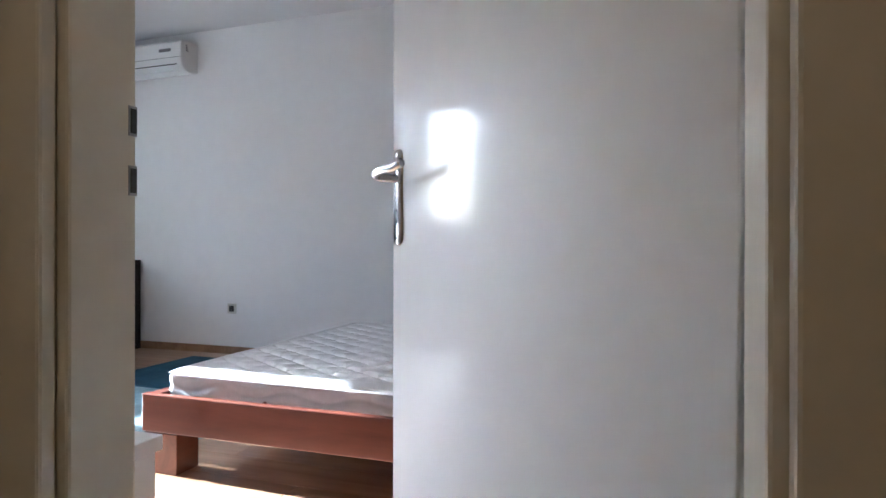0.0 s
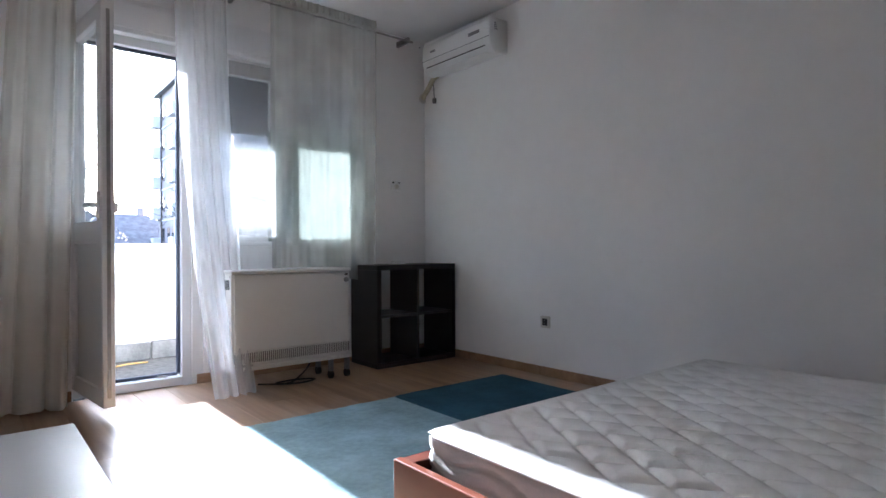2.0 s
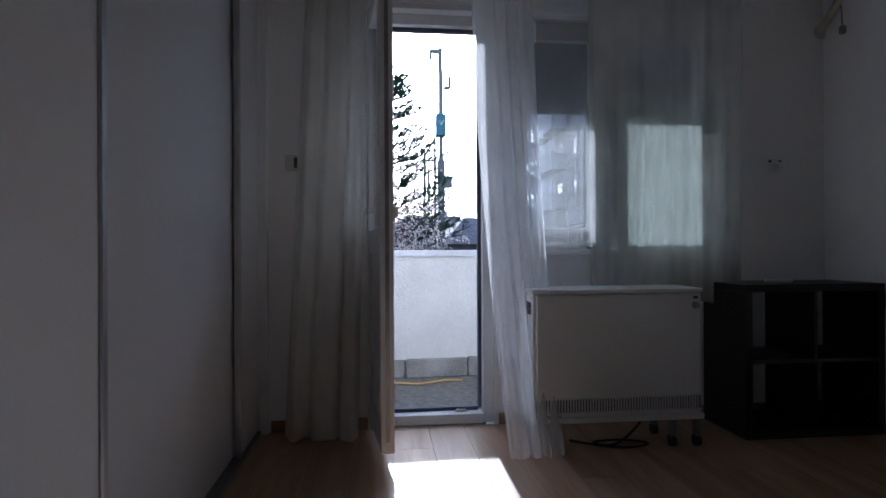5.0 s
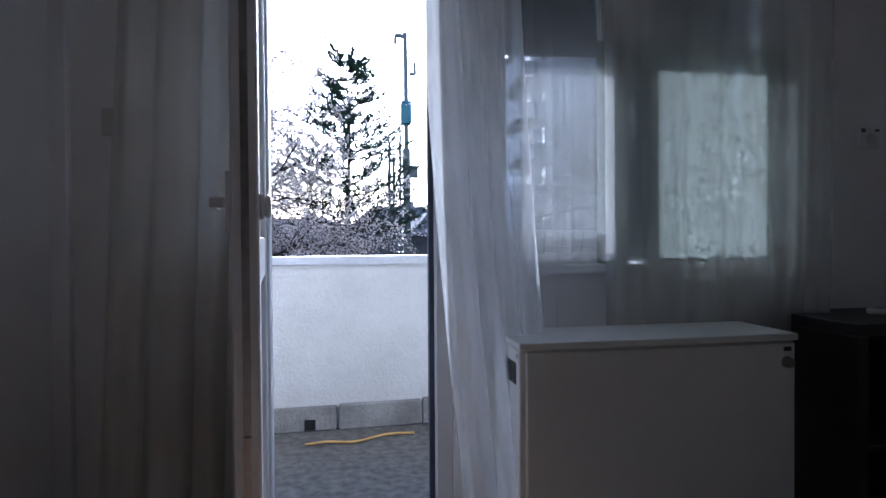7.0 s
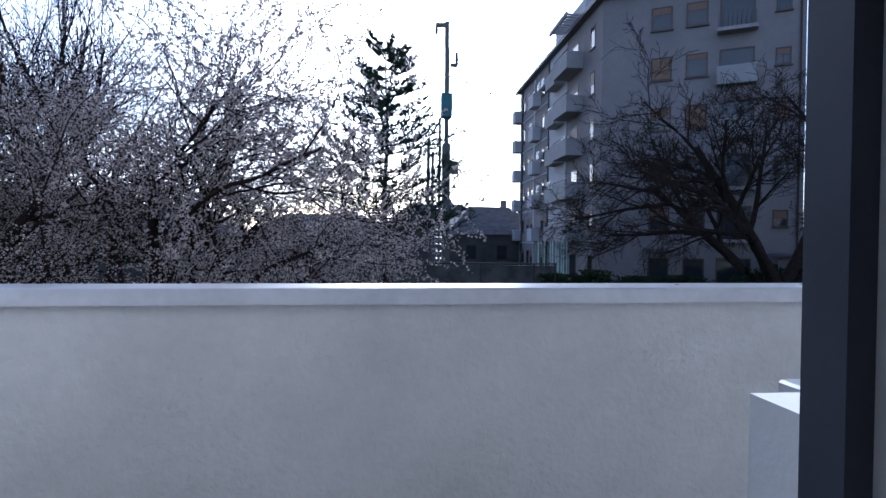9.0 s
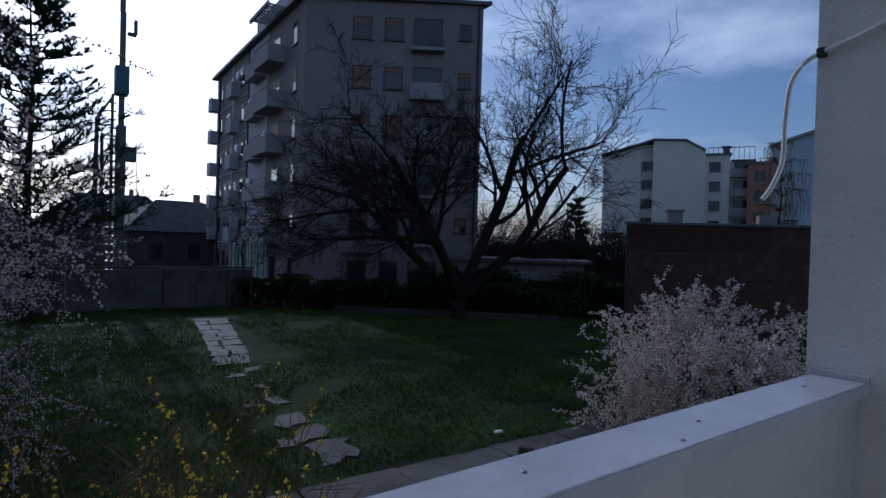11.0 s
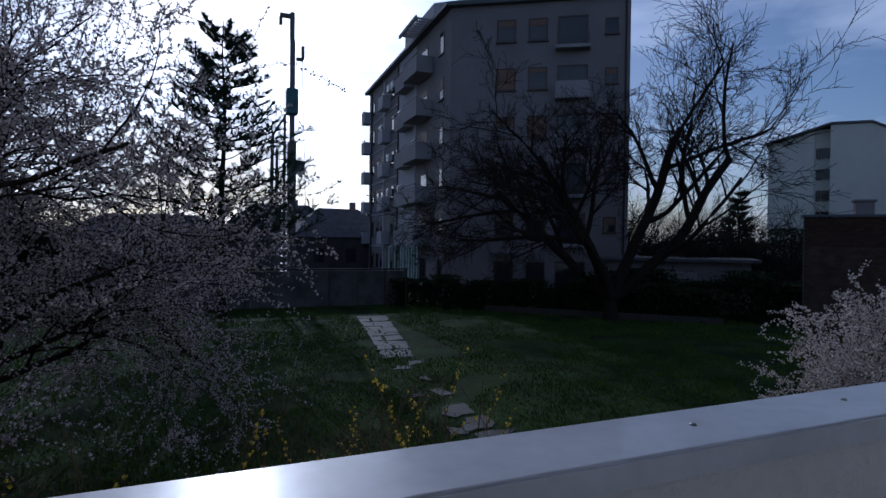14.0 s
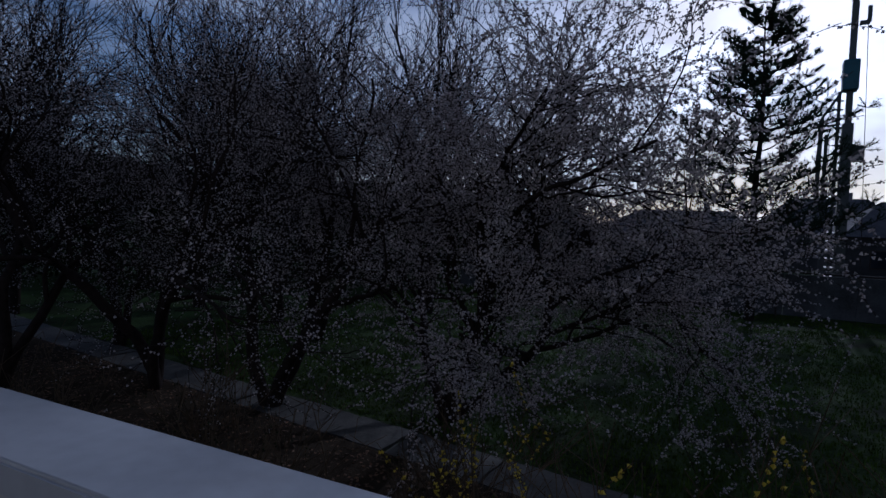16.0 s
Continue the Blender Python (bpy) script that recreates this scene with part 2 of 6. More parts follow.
BARKC = surf("cherry_bark", (0.033, 0.023, 0.02), 0.92, 0.4, 10.0, 0.008, 50, spec=0.1)
BLOSS = surf("white_pink_blossom", (0.54, 0.47, 0.45), 0.85, 0.2, 2.0, island=0.25, spec=0.1)
BLOSSW = surf("white_blossom", (0.74, 0.64, 0.56), 0.85, 0.2, 2.0, island=0.22, spec=0.1)
NEEDLE = surf("pine_needles", (0.03, 0.052, 0.026), 0.8, 0.4, 2.0, island=0.35, spec=0.12)
HEDGE = surf("evergreen_hedge", (0.022, 0.036, 0.014), 0.85, 0.4, 2.0, island=0.4, spec=0.06)
YELLOW = surf("forsythia_yellow", (0.65, 0.48, 0.03), 0.7, 0.2, 3.0, island=0.25)
TWIG = surf("shrub_twig", (0.11, 0.07, 0.035), 0.85, 0.3, 10.0)
STUCCO = surf("mauve_grey_stucco", (0.25, 0.222, 0.225), 0.92, 0.12, 0.5, 0.01, 20, spec=0.15)
STUCCOL = surf("pale_stucco", (0.46, 0.44, 0.46), 0.92, 0.08, 0.6, 0.01, 20, spec=0.15)
BALC = surf("balcony_grey", (0.33, 0.31, 0.315), 0.92, 0.12, 1.0, spec=0.15)
WINF = surf("dark_brown_window", (0.07, 0.045, 0.035), 0.5, 0.2, 5.0)
PANE = surf("dark_far_glass", (0.03, 0.035, 0.045), 0.06, 0.2, 1.0)
BLIND = surf("wood_roller_blind", (0.19, 0.11, 0.07), 0.6, 0.2, 4.0)
ROOFM = surf("dark_metal_roof", (0.10, 0.10, 0.11), 0.6, 0.2, 3.0)
TILE = surf("old_grey_roof_tile", (0.13, 0.12, 0.125), 0.9, 0.35, 2.0, 0.03, 18)
CREAMH = surf("cream_facade", (0.62, 0.60, 0.54), 0.9, 0.08, 0.4)
BLUEH = surf("pale_blue_facade", (0.46, 0.55, 0.62), 0.9, 0.06, 0.3)
BRICK = surf("dark_brick", (0.08, 0.047, 0.034), 0.95, 0.35, 2.5, 0.01, 30, rnd=0.22, spec=0.1)
MORT = surf("brick_mortar", (0.07, 0.058, 0.048), 0.95, 0.3, 3.0, spec=0.1)
RIG = surf("rig_steel", (0.10, 0.10, 0.085), 0.5, 0.3, 3.0)
RIGT = surf("rig_teal_paint", (0.02, 0.11, 0.13), 0.45, 0.2, 3.0)
NET = surf("green_safety_net", (0.03, 0.12, 0.09), 0.8, 0.3, 2.0)
IRON = surf("rusty_iron", (0.05, 0.035, 0.028), 0.7, 0.3, 12.0)
STONE = surf("mossy_stone", (0.06, 0.052, 0.042), 0.95, 0.4, 8.0, 0.012, 30)
STRAW = surf("dry_stalk", (0.55, 0.35, 0.12), 0.8, 0.2, 12.0)
RUBBER = surf("white_hose", (0.66, 0.66, 0.64), 0.5, 0.1, 12.0)
TAPE = surf("insulation_tape", (0.52, 0.47, 0.33), 0.6, 0.2, 20.0)


# ---- builders ----
def rot(v, rz):
    c, s = math.cos(radians(rz)), math.sin(radians(rz))
    return (v[0] * c - v[1] * s, v[0] * s + v[1] * c, v[2])


def boxes(*items, bev=0.0, seg=1):
    """One bmesh of boxes given as (lo, hi)."""
    bm = bmesh.new()
    for lo, hi in items:
        vs = bmesh.ops.create_cube(bm, size=1)["verts"]
        for v in vs:
            v.co = [lo[i] + (v.co[i] + 0.5) * (hi[i] - lo[i]) for i in range(3)]
    if bev:
        bmesh.ops.bevel(bm, geom=bm.edges[:], offset=bev, segments=seg, affect="EDGES", profile=0.5)
    return bm


def rod(bm, a, b, r0, r1=None, sides=12):
    a, b = Vector(a), Vector(b)
    m = Matrix.Translation((a + b) / 2) @ (b - a).to_track_quat("Z", "Y").to_matrix().to_4x4()
    bmesh.ops.create_cone(bm, cap_ends=True, segments=sides, radius1=r0, radius2=r0 if r1 is None else r1, depth=(b - a).length, matrix=m)
    return bm


def rods(*items, sides=12):
    bm = bmesh.new()
    for it in items:
        rod(bm, *it, sides=sides)
    return bm


def mesh_ob(name, bm, mat_, smooth=False):
    me = bpy.data.meshes.new(name)
    if smooth:
        for f in bm.faces:
            f.smooth = True
    bm.to_mesh(me)
    bm.free()
    me.materials.append(mat_)
    return new(name, me)


def part(name, bm, mat_, parent, label="", smooth=False):
    ob = mesh_ob(name, bm, mat_, smooth)
    ob.parent = parent
    return tagged(ob, label)


def thing(name, label, category, m=None, group=""):
    ob = new(name)
    ob.empty_display_size = 0.1
    if m is not None:
        ob.matrix_world = m
    return tagged(ob, label, category, group)


def struct(name, bm, mat_, label="", smooth=False):
    return tagged(mesh_ob(name, bm, mat_, smooth), label, kind="structure")


def raw(name, verts, faces, mat_, parent=None, smooth=False):
    me = bpy.data.meshes.new(name)
    me.from_pydata(verts, [], faces)
    if smooth:
        me.polygons.foreach_set("use_smooth", [True] * len(me.polygons))
    me.materials.append(mat_)
    ob = new(name, me)
    if parent:
        ob.parent = parent
    return ob


def tubes(paths, sides=5):
    """Verts and faces of tapered tubes along (points, radii)."""
    V, F = [], []
    for pts, rad in paths:
        base = len(V)
        k = len(pts)
        for i, (p, r) in enumerate(zip(pts, rad)):
            d = (pts[min(i + 1, k - 1)] - pts[max(i - 1, 0)])
            d = d.normalized() if d.length > 1e-9 else Vector((0, 0, 1))
            u = d.orthogonal().normalized()
            w = d.cross(u)
            for s in range(sides):
                a = 2 * math.pi * s / sides
                V.append(p + (u * math.cos(a) + w * math.sin(a)) * r)
        for i in range(k - 1):
            for s in range(sides):
                a, b = base + i * sides + s, base + i * sides + (s + 1) % sides
                F.append((a, b, b + sides, a + sides))
        F.append(tuple(base + (k - 1) * sides + s for s in range(sides)))
    return V, F


def cable(name, pts, r, mat_, parent=None, sides=8, label=""):
    """A round cable through the points, smoothed."""
    P = [Vector(p) for p in pts]
    out = []
    for i in range(len(P) - 1):
        p0, p1, p2, p3 = P[max(i - 1, 0)], P[i], P[i + 1], P[min(i + 2, len(P) - 1)]
        for k in range(6):
            t = k / 6
            out.append(0.5 * ((2 * p1) + (p2 - p0) * t + (2 * p0 - 5 * p1 + 4 * p2 - p3) * t * t + (3 * p1 - p0 - 3 * p2 + p3) * t ** 3))
    out.append(P[-1])
    V, F = tubes([(out, [r] * len(out))], sides)
    return tagged(raw(name, V, F, mat_, parent, True), label)


def wedge(bm, quad, z0, z1):
    """A prism over the plan outline quad."""
    lo = [bm.verts.new((x, y, z0)) for x, y in quad]
    hi = [bm.verts.new((x, y, z1)) for x, y in quad]
    bm.faces.new(hi)
    bm.faces.new(lo[::-1])
    k = len(quad)
    for i in range(k):
        bm.faces.new((lo[i], lo[(i + 1) % k], hi[(i + 1) % k], hi[i]))
    return bm


# ---- structure: hall, room, balcony ----
XE, YN, ZC = 3.91, 5.10, 2.70       # inner faces: east wall, window wall, ceiling
XW, YS = 0.62, 0.05                 # west wall by the door, south wall
DY0, DY1, DZ = 0.44, 1.31, 2.06     # doorway in the west wall
OX0, OX1 = 1.27, 3.27               # balcony door and window opening
WX0, WZ0, OZ1 = 2.02, 0.95, 2.24

struct("wall_east", boxes(((XE, YS - 0.2, -0.1), (XE + 0.3, YN + 0.3, ZC + 0.1))), WALL)
struct("wall_south", boxes(((-1.9, YS - 0.2, -0.1), (XE, YS, ZC + 0.1))), WALL)
struct("wall_west", boxes(((0.50, YS, -0.1), (XW, DY0, ZC)), ((0.50, DY1, -0.1), (XW, 1.50, ZC)), ((0.50, DY0, DZ), (XW, DY1, ZC))), WALL)
struct("wall_west_thick", boxes(((0.10, 1.50, -0.1), (0.70, 3.36, ZC))), WALL)
struct("wall_wardrobe_head", boxes(((0.10, 3.36, 2.50), (0.70, YN, ZC))), WALL)
struct("wall_wardrobe_back", boxes(((0.0, 3.36, -0.1), (0.1, YN, ZC))), WALL)
struct("wall_hall", boxes(((-1.9, YS, -0.1), (-1.7, 1.9, ZC)), ((-1.7, 1.7, -0.1), (0.10, 1.9, ZC))), HALLP)
struct("wall_hall_face", boxes(((0.488, YS, 0), (0.498, DY0 - 0.07, ZC)), ((0.488, DY1 + 0.07, 0), (0.498, 1.5, ZC)), ((0.488, DY0 - 0.07, DZ + 0.07), (0.498, DY1 + 0.07, ZC))), HALLP)
struct("wall_north", boxes(((-0.3, YN, -0.3), (OX0, YN + 0.3, ZC + 0.1)), ((OX1, YN, -0.3), (XE, YN + 0.3, ZC + 0.1)), ((OX0, YN, OZ1 + 0.22), (OX1, YN + 0.3, ZC + 0.1)),
                           ((WX0, YN, -0.3), (OX1, YN + 0.3, WZ0)), ((1.95, YN + 0.02, -0.3), (WX0, YN + 0.28, WZ0))), WALL)
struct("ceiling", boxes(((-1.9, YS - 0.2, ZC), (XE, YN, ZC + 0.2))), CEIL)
struct("threshold", boxes(((0.498, DY0, -0.1), (XW, DY1, 0.004))), OAKX)
struct("hall_floor", boxes(((-1.7, YS, -0.1), (0.498, 1.7, 0.0))), OAK)
floor = struct("floor", boxes(((0.1, YS, -0.1), (XE, YN, -0.006))), GASKET)

# skirting boards
struct("baseboard_east", boxes(((XE - 0.014, YS, 0), (XE, YN, 0.062)), bev=0.003), OAKX)
struct("baseboard_north", boxes(((0.76, YN - 0.014, 0), (OX0 - 0.01, YN, 0.062)), ((1.97, YN - 0.014, 0), (XE - 0.014, YN, 0.062)), bev=0.003), OAKX)
struct("baseboard_south", boxes(((XW, YS, 0), (XE - 0.014, YS + 0.014, 0.062)), bev=0.003), OAKX)

# doorway lining and casings
struct("trim_doorway", boxes(((0.49, DY0 - 0.002, 0), (0.60, DY0 + 0.028, DZ)), ((0.49, DY1 - 0.028, 0), (0.60, DY1 + 0.002, DZ)), ((0.49, DY0 + 0.028, DZ - 0.03), (0.60, DY1 - 0.028, DZ + 0.002)),
                             ((0.462, DY0 - 0.085, 0), (0.488, DY0 + 0.012, DZ + 0.07)), ((0.462, DY1 - 0.012, 0), (0.488, DY1 + 0.085, DZ + 0.07)), ((0.462, DY0 + 0.012, DZ - 0.01), (0.488, DY1 - 0.012, DZ + 0.07)),
                             ((0.448, DY0 - 0.085, 0), (0.462, DY0 - 0.055, DZ + 0.07)), ((0.448, DY1 + 0.055, 0), (0.462, DY1 + 0.085, DZ + 0.07)), bev=0.005, seg=2), CREAM)
for z in (0.974, 1.062):
    sp = thing("strike_plate", "dark recessed steel strike plate in the door jamb", "strike plate", pose(0.592, DY1 - 0.0285, z), "door jamb plates")
    part("plate", boxes(((-0.007, -0.0015, -0.022), (0.007, 0.001, 0.022))), STEEL, sp)
    part("slot", boxes(((-0.005, -0.003, -0.018), (0.005, -0.0012, 0.018))), DARK, sp)

# room door, standing half open into the room
dr = thing("door_1", "glossy white painted interior door standing half open", "door", pose(0.612, DY0 + 0.03, 0, 0, 0, 49.2))
dr["kind"] = "structure"
part("door_leaf", boxes(((0, -0.04, 0.008), (0.845, 0, 2.02)), bev=0.003, seg=2), GLOSSW, dr)
for z in (0.25, 1.0, 1.78):
    part("hinge", rods(((-0.004, -0.046, z - 0.045), (-0.004, -0.046, z + 0.045), 0.007)), STEEL, dr)
for (nm, y, sg) in (("front", 0.0, 1), ("back", -0.04, -1)):
    bm = bmesh.new()
    prof = []
    for k in range(24):
        a = 2 * math.pi * k / 24
        cz = 1.082 if math.sin(a) >= 0 else 0.900
        prof.append((0.812 + 0.019 * math.cos(a), cz + 0.019 * math.sin(a)))
    lo = [bm.verts.new((x, y + sg * 0.0004, z)) for x, z in prof]
    hi = [bm.verts.new((0.812 + (x - 0.812) * 0.82, y + sg * 0.0065, 0.991 + (z - 0.991) * 0.975)) for x, z in prof]
    bm.faces.new(hi)
    for k in range(24):
        bm.faces.new((lo[k], lo[(k + 1) % 24], hi[(k + 1) % 24], hi[k]))
    bmesh.ops.recalc_face_normals(bm, faces=bm.faces[:])
    pl = part("back_plate", bm, CHROME, dr, "satin chrome back plate", True)
    part("keyhole", boxes(((0.8075, y + min(sg * 0.0058, sg * 0.0076), 0.932), (0.8165, y + max(sg * 0.0058, sg * 0.0076), 0.964)), bev=0.0006), DARK, pl)
    for z in (0.898, 1.086):
        part("screw", rods(((0.812, y + sg * 0.006, z), (0.812, y + sg * 0.0078, z), 0.0045)), STEEL, pl)
    hx = [(0.812, y + sg * 0.006, 1.033), (0.812, y + sg * 0.035, 1.033), (0.811, y + sg * 0.055, 1.035), (0.797, y + sg * 0.066, 1.039), (0.765, y + sg * 0.065, 1.044), (0.73, y + sg * 0.060, 1.044), (0.695, y + sg * 0.055, 1.052)]
    cable("door_handle", hx, 0.0098, CHROME, dr, 12, "curved chrome lever handle")

# balcony door and window: frame, sash, shutter box
wf = thing("window_1", "white plastic balcony door frame and window with lowered shutter", "window")
wf["kind"] = "structure"
FY0, FY1 = YN + 0.04, YN + 0.11
part("frame_post", boxes(((OX0, FY0, 0.0), (OX0 + 0.06, FY1, OZ1)), bev=0.004), PVC, wf)
part("frame_post", boxes(((1.89, FY0, 0.0), (1.95, FY1, OZ1)), bev=0.004), PVC, wf)
part("frame_post", boxes(((OX1 - 0.06, FY0, WZ0), (OX1, FY1, OZ1)), bev=0.004), PVC, wf)
part("frame_post", boxes(((WX0, FY0, WZ0), (WX0 + 0.07, FY1, OZ1)), bev=0.004), PVC, wf)
part("frame_head", boxes(((OX0 + 0.06, FY0, OZ1 - 0.06), (1.89, FY1, OZ1)), bev=0.004), PVC, wf)
part("frame_head", boxes(((WX0 + 0.07, FY0, OZ1 - 0.06), (OX1 - 0.06, FY1, OZ1)), bev=0.004), PVC, wf)
part("door_sill", boxes(((OX0 + 0.06, FY0 - 0.02, 0.0), (1.89, FY1, 0.055)), bev=0.004), PVC, wf)
part("seal", boxes(((1.872, FY1 - 0.03, 0.07), (1.89, FY1 + 0.006, OZ1 - 0.07)), ((OX0 + 0.06, FY1 - 0.03, OZ1 - 0.078), (1.872, FY1 + 0.006, OZ1 - 0.06)), ((OX0 + 0.06, FY1 - 0.02, 0.055), (1.872, FY1 + 0.004, 0.075))), GASKET, wf, "dark blue-grey rubber seal")
part("latch_plate", boxes(((1.74, FY0 + 0.01, 0.055), (1.80, FY0 + 0.05, 0.068)), bev=0.002), CHROME, wf)
part("infill", boxes(((1.95, FY0 - 0.02, WZ0), (WX0, FY1 + 0.02, OZ1))), PVC, wf)
MUL = 2.565
part("mullion", boxes(((MUL, FY0, WZ0 + 0.06), (MUL + 0.09, FY1, OZ1 - 0.06)), bev=0.004), PVC, wf)
part("frame_foot", boxes(((WX0 + 0.07, FY0, WZ0), (MUL + 0.045, FY1, WZ0 + 0.06)), bev=0.004), PVC, wf)
for x0, x1 in ((WX0 + 0.07, MUL), (MUL + 0.09, OX1 - 0.06)):
    z0, z1 = WZ0 + (0.06 if x0 < MUL else 0.0), OZ1 - 0.06
    foot = z0 + (0.06 if x0 < MUL else 0.035)
    sh = part("sash", boxes(((x0, FY0 - 0.012, z0), (x0 + 0.055, FY0 + 0.045, z1)), ((x1 - 0.055, FY0 - 0.012, z0), (x1, FY0 + 0.045, z1)), ((x0 + 0.055, FY0 - 0.012, z0), (x1 - 0.055, FY0 + 0.045, foot)), ((x0 + 0.055, FY0 - 0.012, z1 - 0.06), (x1 - 0.055, FY0 + 0.045, z1)), bev=0.003), PVC, wf)
    pn = part("pane", boxes(((x0 + 0.055, FY0 + 0.014, foot), (x1 - 0.055, FY0 + 0.018, z1 - 0.06))), GLASS, sh)
    pn.visible_shadow = False
part("sash_handle", boxes(((MUL + 0.03, FY0 - 0.03, 1.48), (MUL + 0.055, FY0, 1.56)), ((MUL + 0.03, FY0 - 0.045, 1.40), (MUL + 0.055, FY0 - 0.028, 1.54)), bev=0.004), PVC, wf)
part("window_sill", boxes(((WX0 - 0.04, YN - 0.05, WZ0 - 0.03), (OX1 + 0.03, FY0, WZ0 - 0.002)), bev=0.004), PVC, wf)
part("window_sill", boxes(((WX0, FY1, WZ0 - 0.02), (OX1 + 0.02, YN + 0.34, WZ0 - 0.002)), bev=0.003), COPE, wf)
SLZ = 1.74
slat = None
for k in range(11):
    z = OZ1 - 0.05 - k * 0.045
    if z - 0.043 < SLZ - 0.02:
        break
    if slat is None:
        slat = part("shutter_slat", boxes(((WX0 + 0.01, YN + 0.17, -0.047), (OX1 - 0.01, YN + 0.182, 0)), bev=0.003), SHUT, wf)
        slat.location.z = z
    else:
        o = new("shutter_slat", slat.data)
        o.parent, o.location.z = wf, z
bx = thing("shutter_box", "white roller shutter box above the balcony door and window", "shutter box")
bx["kind"] = "structure"
part("box", boxes(((OX0 - 0.03, YN - 0.025, OZ1), (OX1 + 0.03, YN + 0.3, OZ1 + 0.215)), bev=0.004), PVC, bx)
part("box_cover", boxes(((OX0, YN - 0.034, OZ1 + 0.03), (OX1, YN - 0.0255, OZ1 + 0.185)), bev=0.003), PVC, bx)

# open balcony door leaf
bl = thing("door_2", "white plastic balcony door leaf with glazed top, swung open into the room", "door", pose(OX0 + 0.052, YN + 0.03, 0, 0, 0, -84.0))
bl["kind"] = "structure"
LW, T = 0.63, 0.062
part("stile", boxes(((0, -T, 0.07), (0.085, 0, 2.20)), bev=0.005), PVC, bl)
part("stile", boxes(((LW - 0.085, -T, 0.07), (LW, 0, 2.20)), bev=0.005), PVC, bl)
for z0, z1 in ((0.07, 0.16), (0.93, 1.05), (2.11, 2.20)):
    part("rail", boxes(((0.085, -T + 0.002, z0), (LW - 0.085, -0.002, z1)), bev=0.004), PVC, bl)
part("panel", boxes(((0.085, -T * 0.7, 0.16), (LW - 0.085, -T * 0.3, 0.93))), PVC, bl)
p = part("pane", boxes(((0.085, -T * 0.55, 1.05), (LW - 0.085, -T * 0.45, 2.11))), GLASS, bl, "clear glass with blue sky in it")
p.visible_shadow = False
part("lock_strip", boxes(((LW, -T * 0.62, 0.12), (LW + 0.003, -T * 0.34, 2.15)), *[((LW + 0.003, -T * 0.6, z), (LW + 0.009, -T * 0.36, z + 0.045)) for z in (0.22, 0.55, 0.9, 1.3, 1.75, 2.02)]), STEEL, bl, "steel locking strip")
part("latch", boxes(((LW + 0.003, -T * 0.6, 1.02), (LW + 0.022, -T * 0.36, 1.10)), bev=0.003), STEEL, bl)
for sy in (1, -1):
    y = 0.0 if sy > 0 else -T
    h = part("handle_base", boxes(((LW - 0.057, min(y, y + sy * 0.012), 1.085 if sy > 0 else 1.06), (LW - 0.028, max(y, y + sy * 0.012), 1.15 if sy > 0 else 1.2)), bev=0.004), PVC, bl)
    if sy > 0:
        part("pull", boxes(((LW - 0.055, 0.012, 1.092), (LW - 0.03, 0.026, 1.145)), bev=0.006, seg=2), PVC, h)
        continue
    part("lever", boxes(((LW - 0.054, min(y + sy * 0.012, y + sy * 0.05), 1.115), (LW - 0.031, max(y + sy * 0.012, y + sy * 0.05), 1.14)), ((LW - 0.16, min(y + sy * 0.034, y + sy * 0.05), 1.115), (LW - 0.054, max(y + sy * 0.034, y + sy * 0.05), 1.14)), bev=0.005, seg=2), PVC, h)

# hall ceiling lamp behind the doorway
hl = thing("ceiling_lamp", "small warm ceiling lamp in the hall", "lamp", pose(-0.9, 0.9, ZC))
part("base", rods(((0, 0, -0.03), (0, 0, 0), 0.07), sides=20), PVC, hl)
bulb = bpy.data.materials.new("warm_bulb")
bulb.use_nodes = True
bulb.node_tree.nodes["Principled BSDF"].inputs["Emission Color"].default_value = (1.0, 0.74, 0.47, 1)
bulb.node_tree.nodes["Principled BSDF"].inputs["Emission Strength"].default_value = 0.75
bm = bmesh.new()
bmesh.ops.create_uvsphere(bm, u_segments=20, v_segments=12, radius=0.1, matrix=pose(0, 0, -0.11))
part("shade", bm, bulb, hl, "warm glowing glass globe", True)

# built-in wardrobe with two sliding doors
wd = thing("sliding_wardrobe", "built-in white wardrobe with two sliding doors and aluminium edges", "wardrobe")
part("door", boxes(((0.655, 3.39, 0.03), (0.673, 4.72, 2.48)), bev=0.002), LAMW, wd)
part("door", boxes(((0.685, 4.66, 0.03), (0.703, 5.06, 2.48)), bev=0.002), LAMW, wd)
part("edge_profile", boxes(((0.66, 3.362, 0.02), (0.708, 3.392, 2.49)), bev=0.004), ALU, wd, "aluminium edge profile")
part("edge_profile", boxes(((0.682, 4.642, 0.03), (0.712, 4.662, 2.48)), bev=0.003), ALU, wd)
part("edge_profile", boxes(((0.66, 5.06, 0.0), (0.75, 5.095, 2.49)), bev=0.003), LAMW, wd)
part("floor_track", boxes(((0.64, 3.39, 0.0), (0.715, 5.06, 0.022)), bev=0.003), GREYP, wd, "grey aluminium floor track")

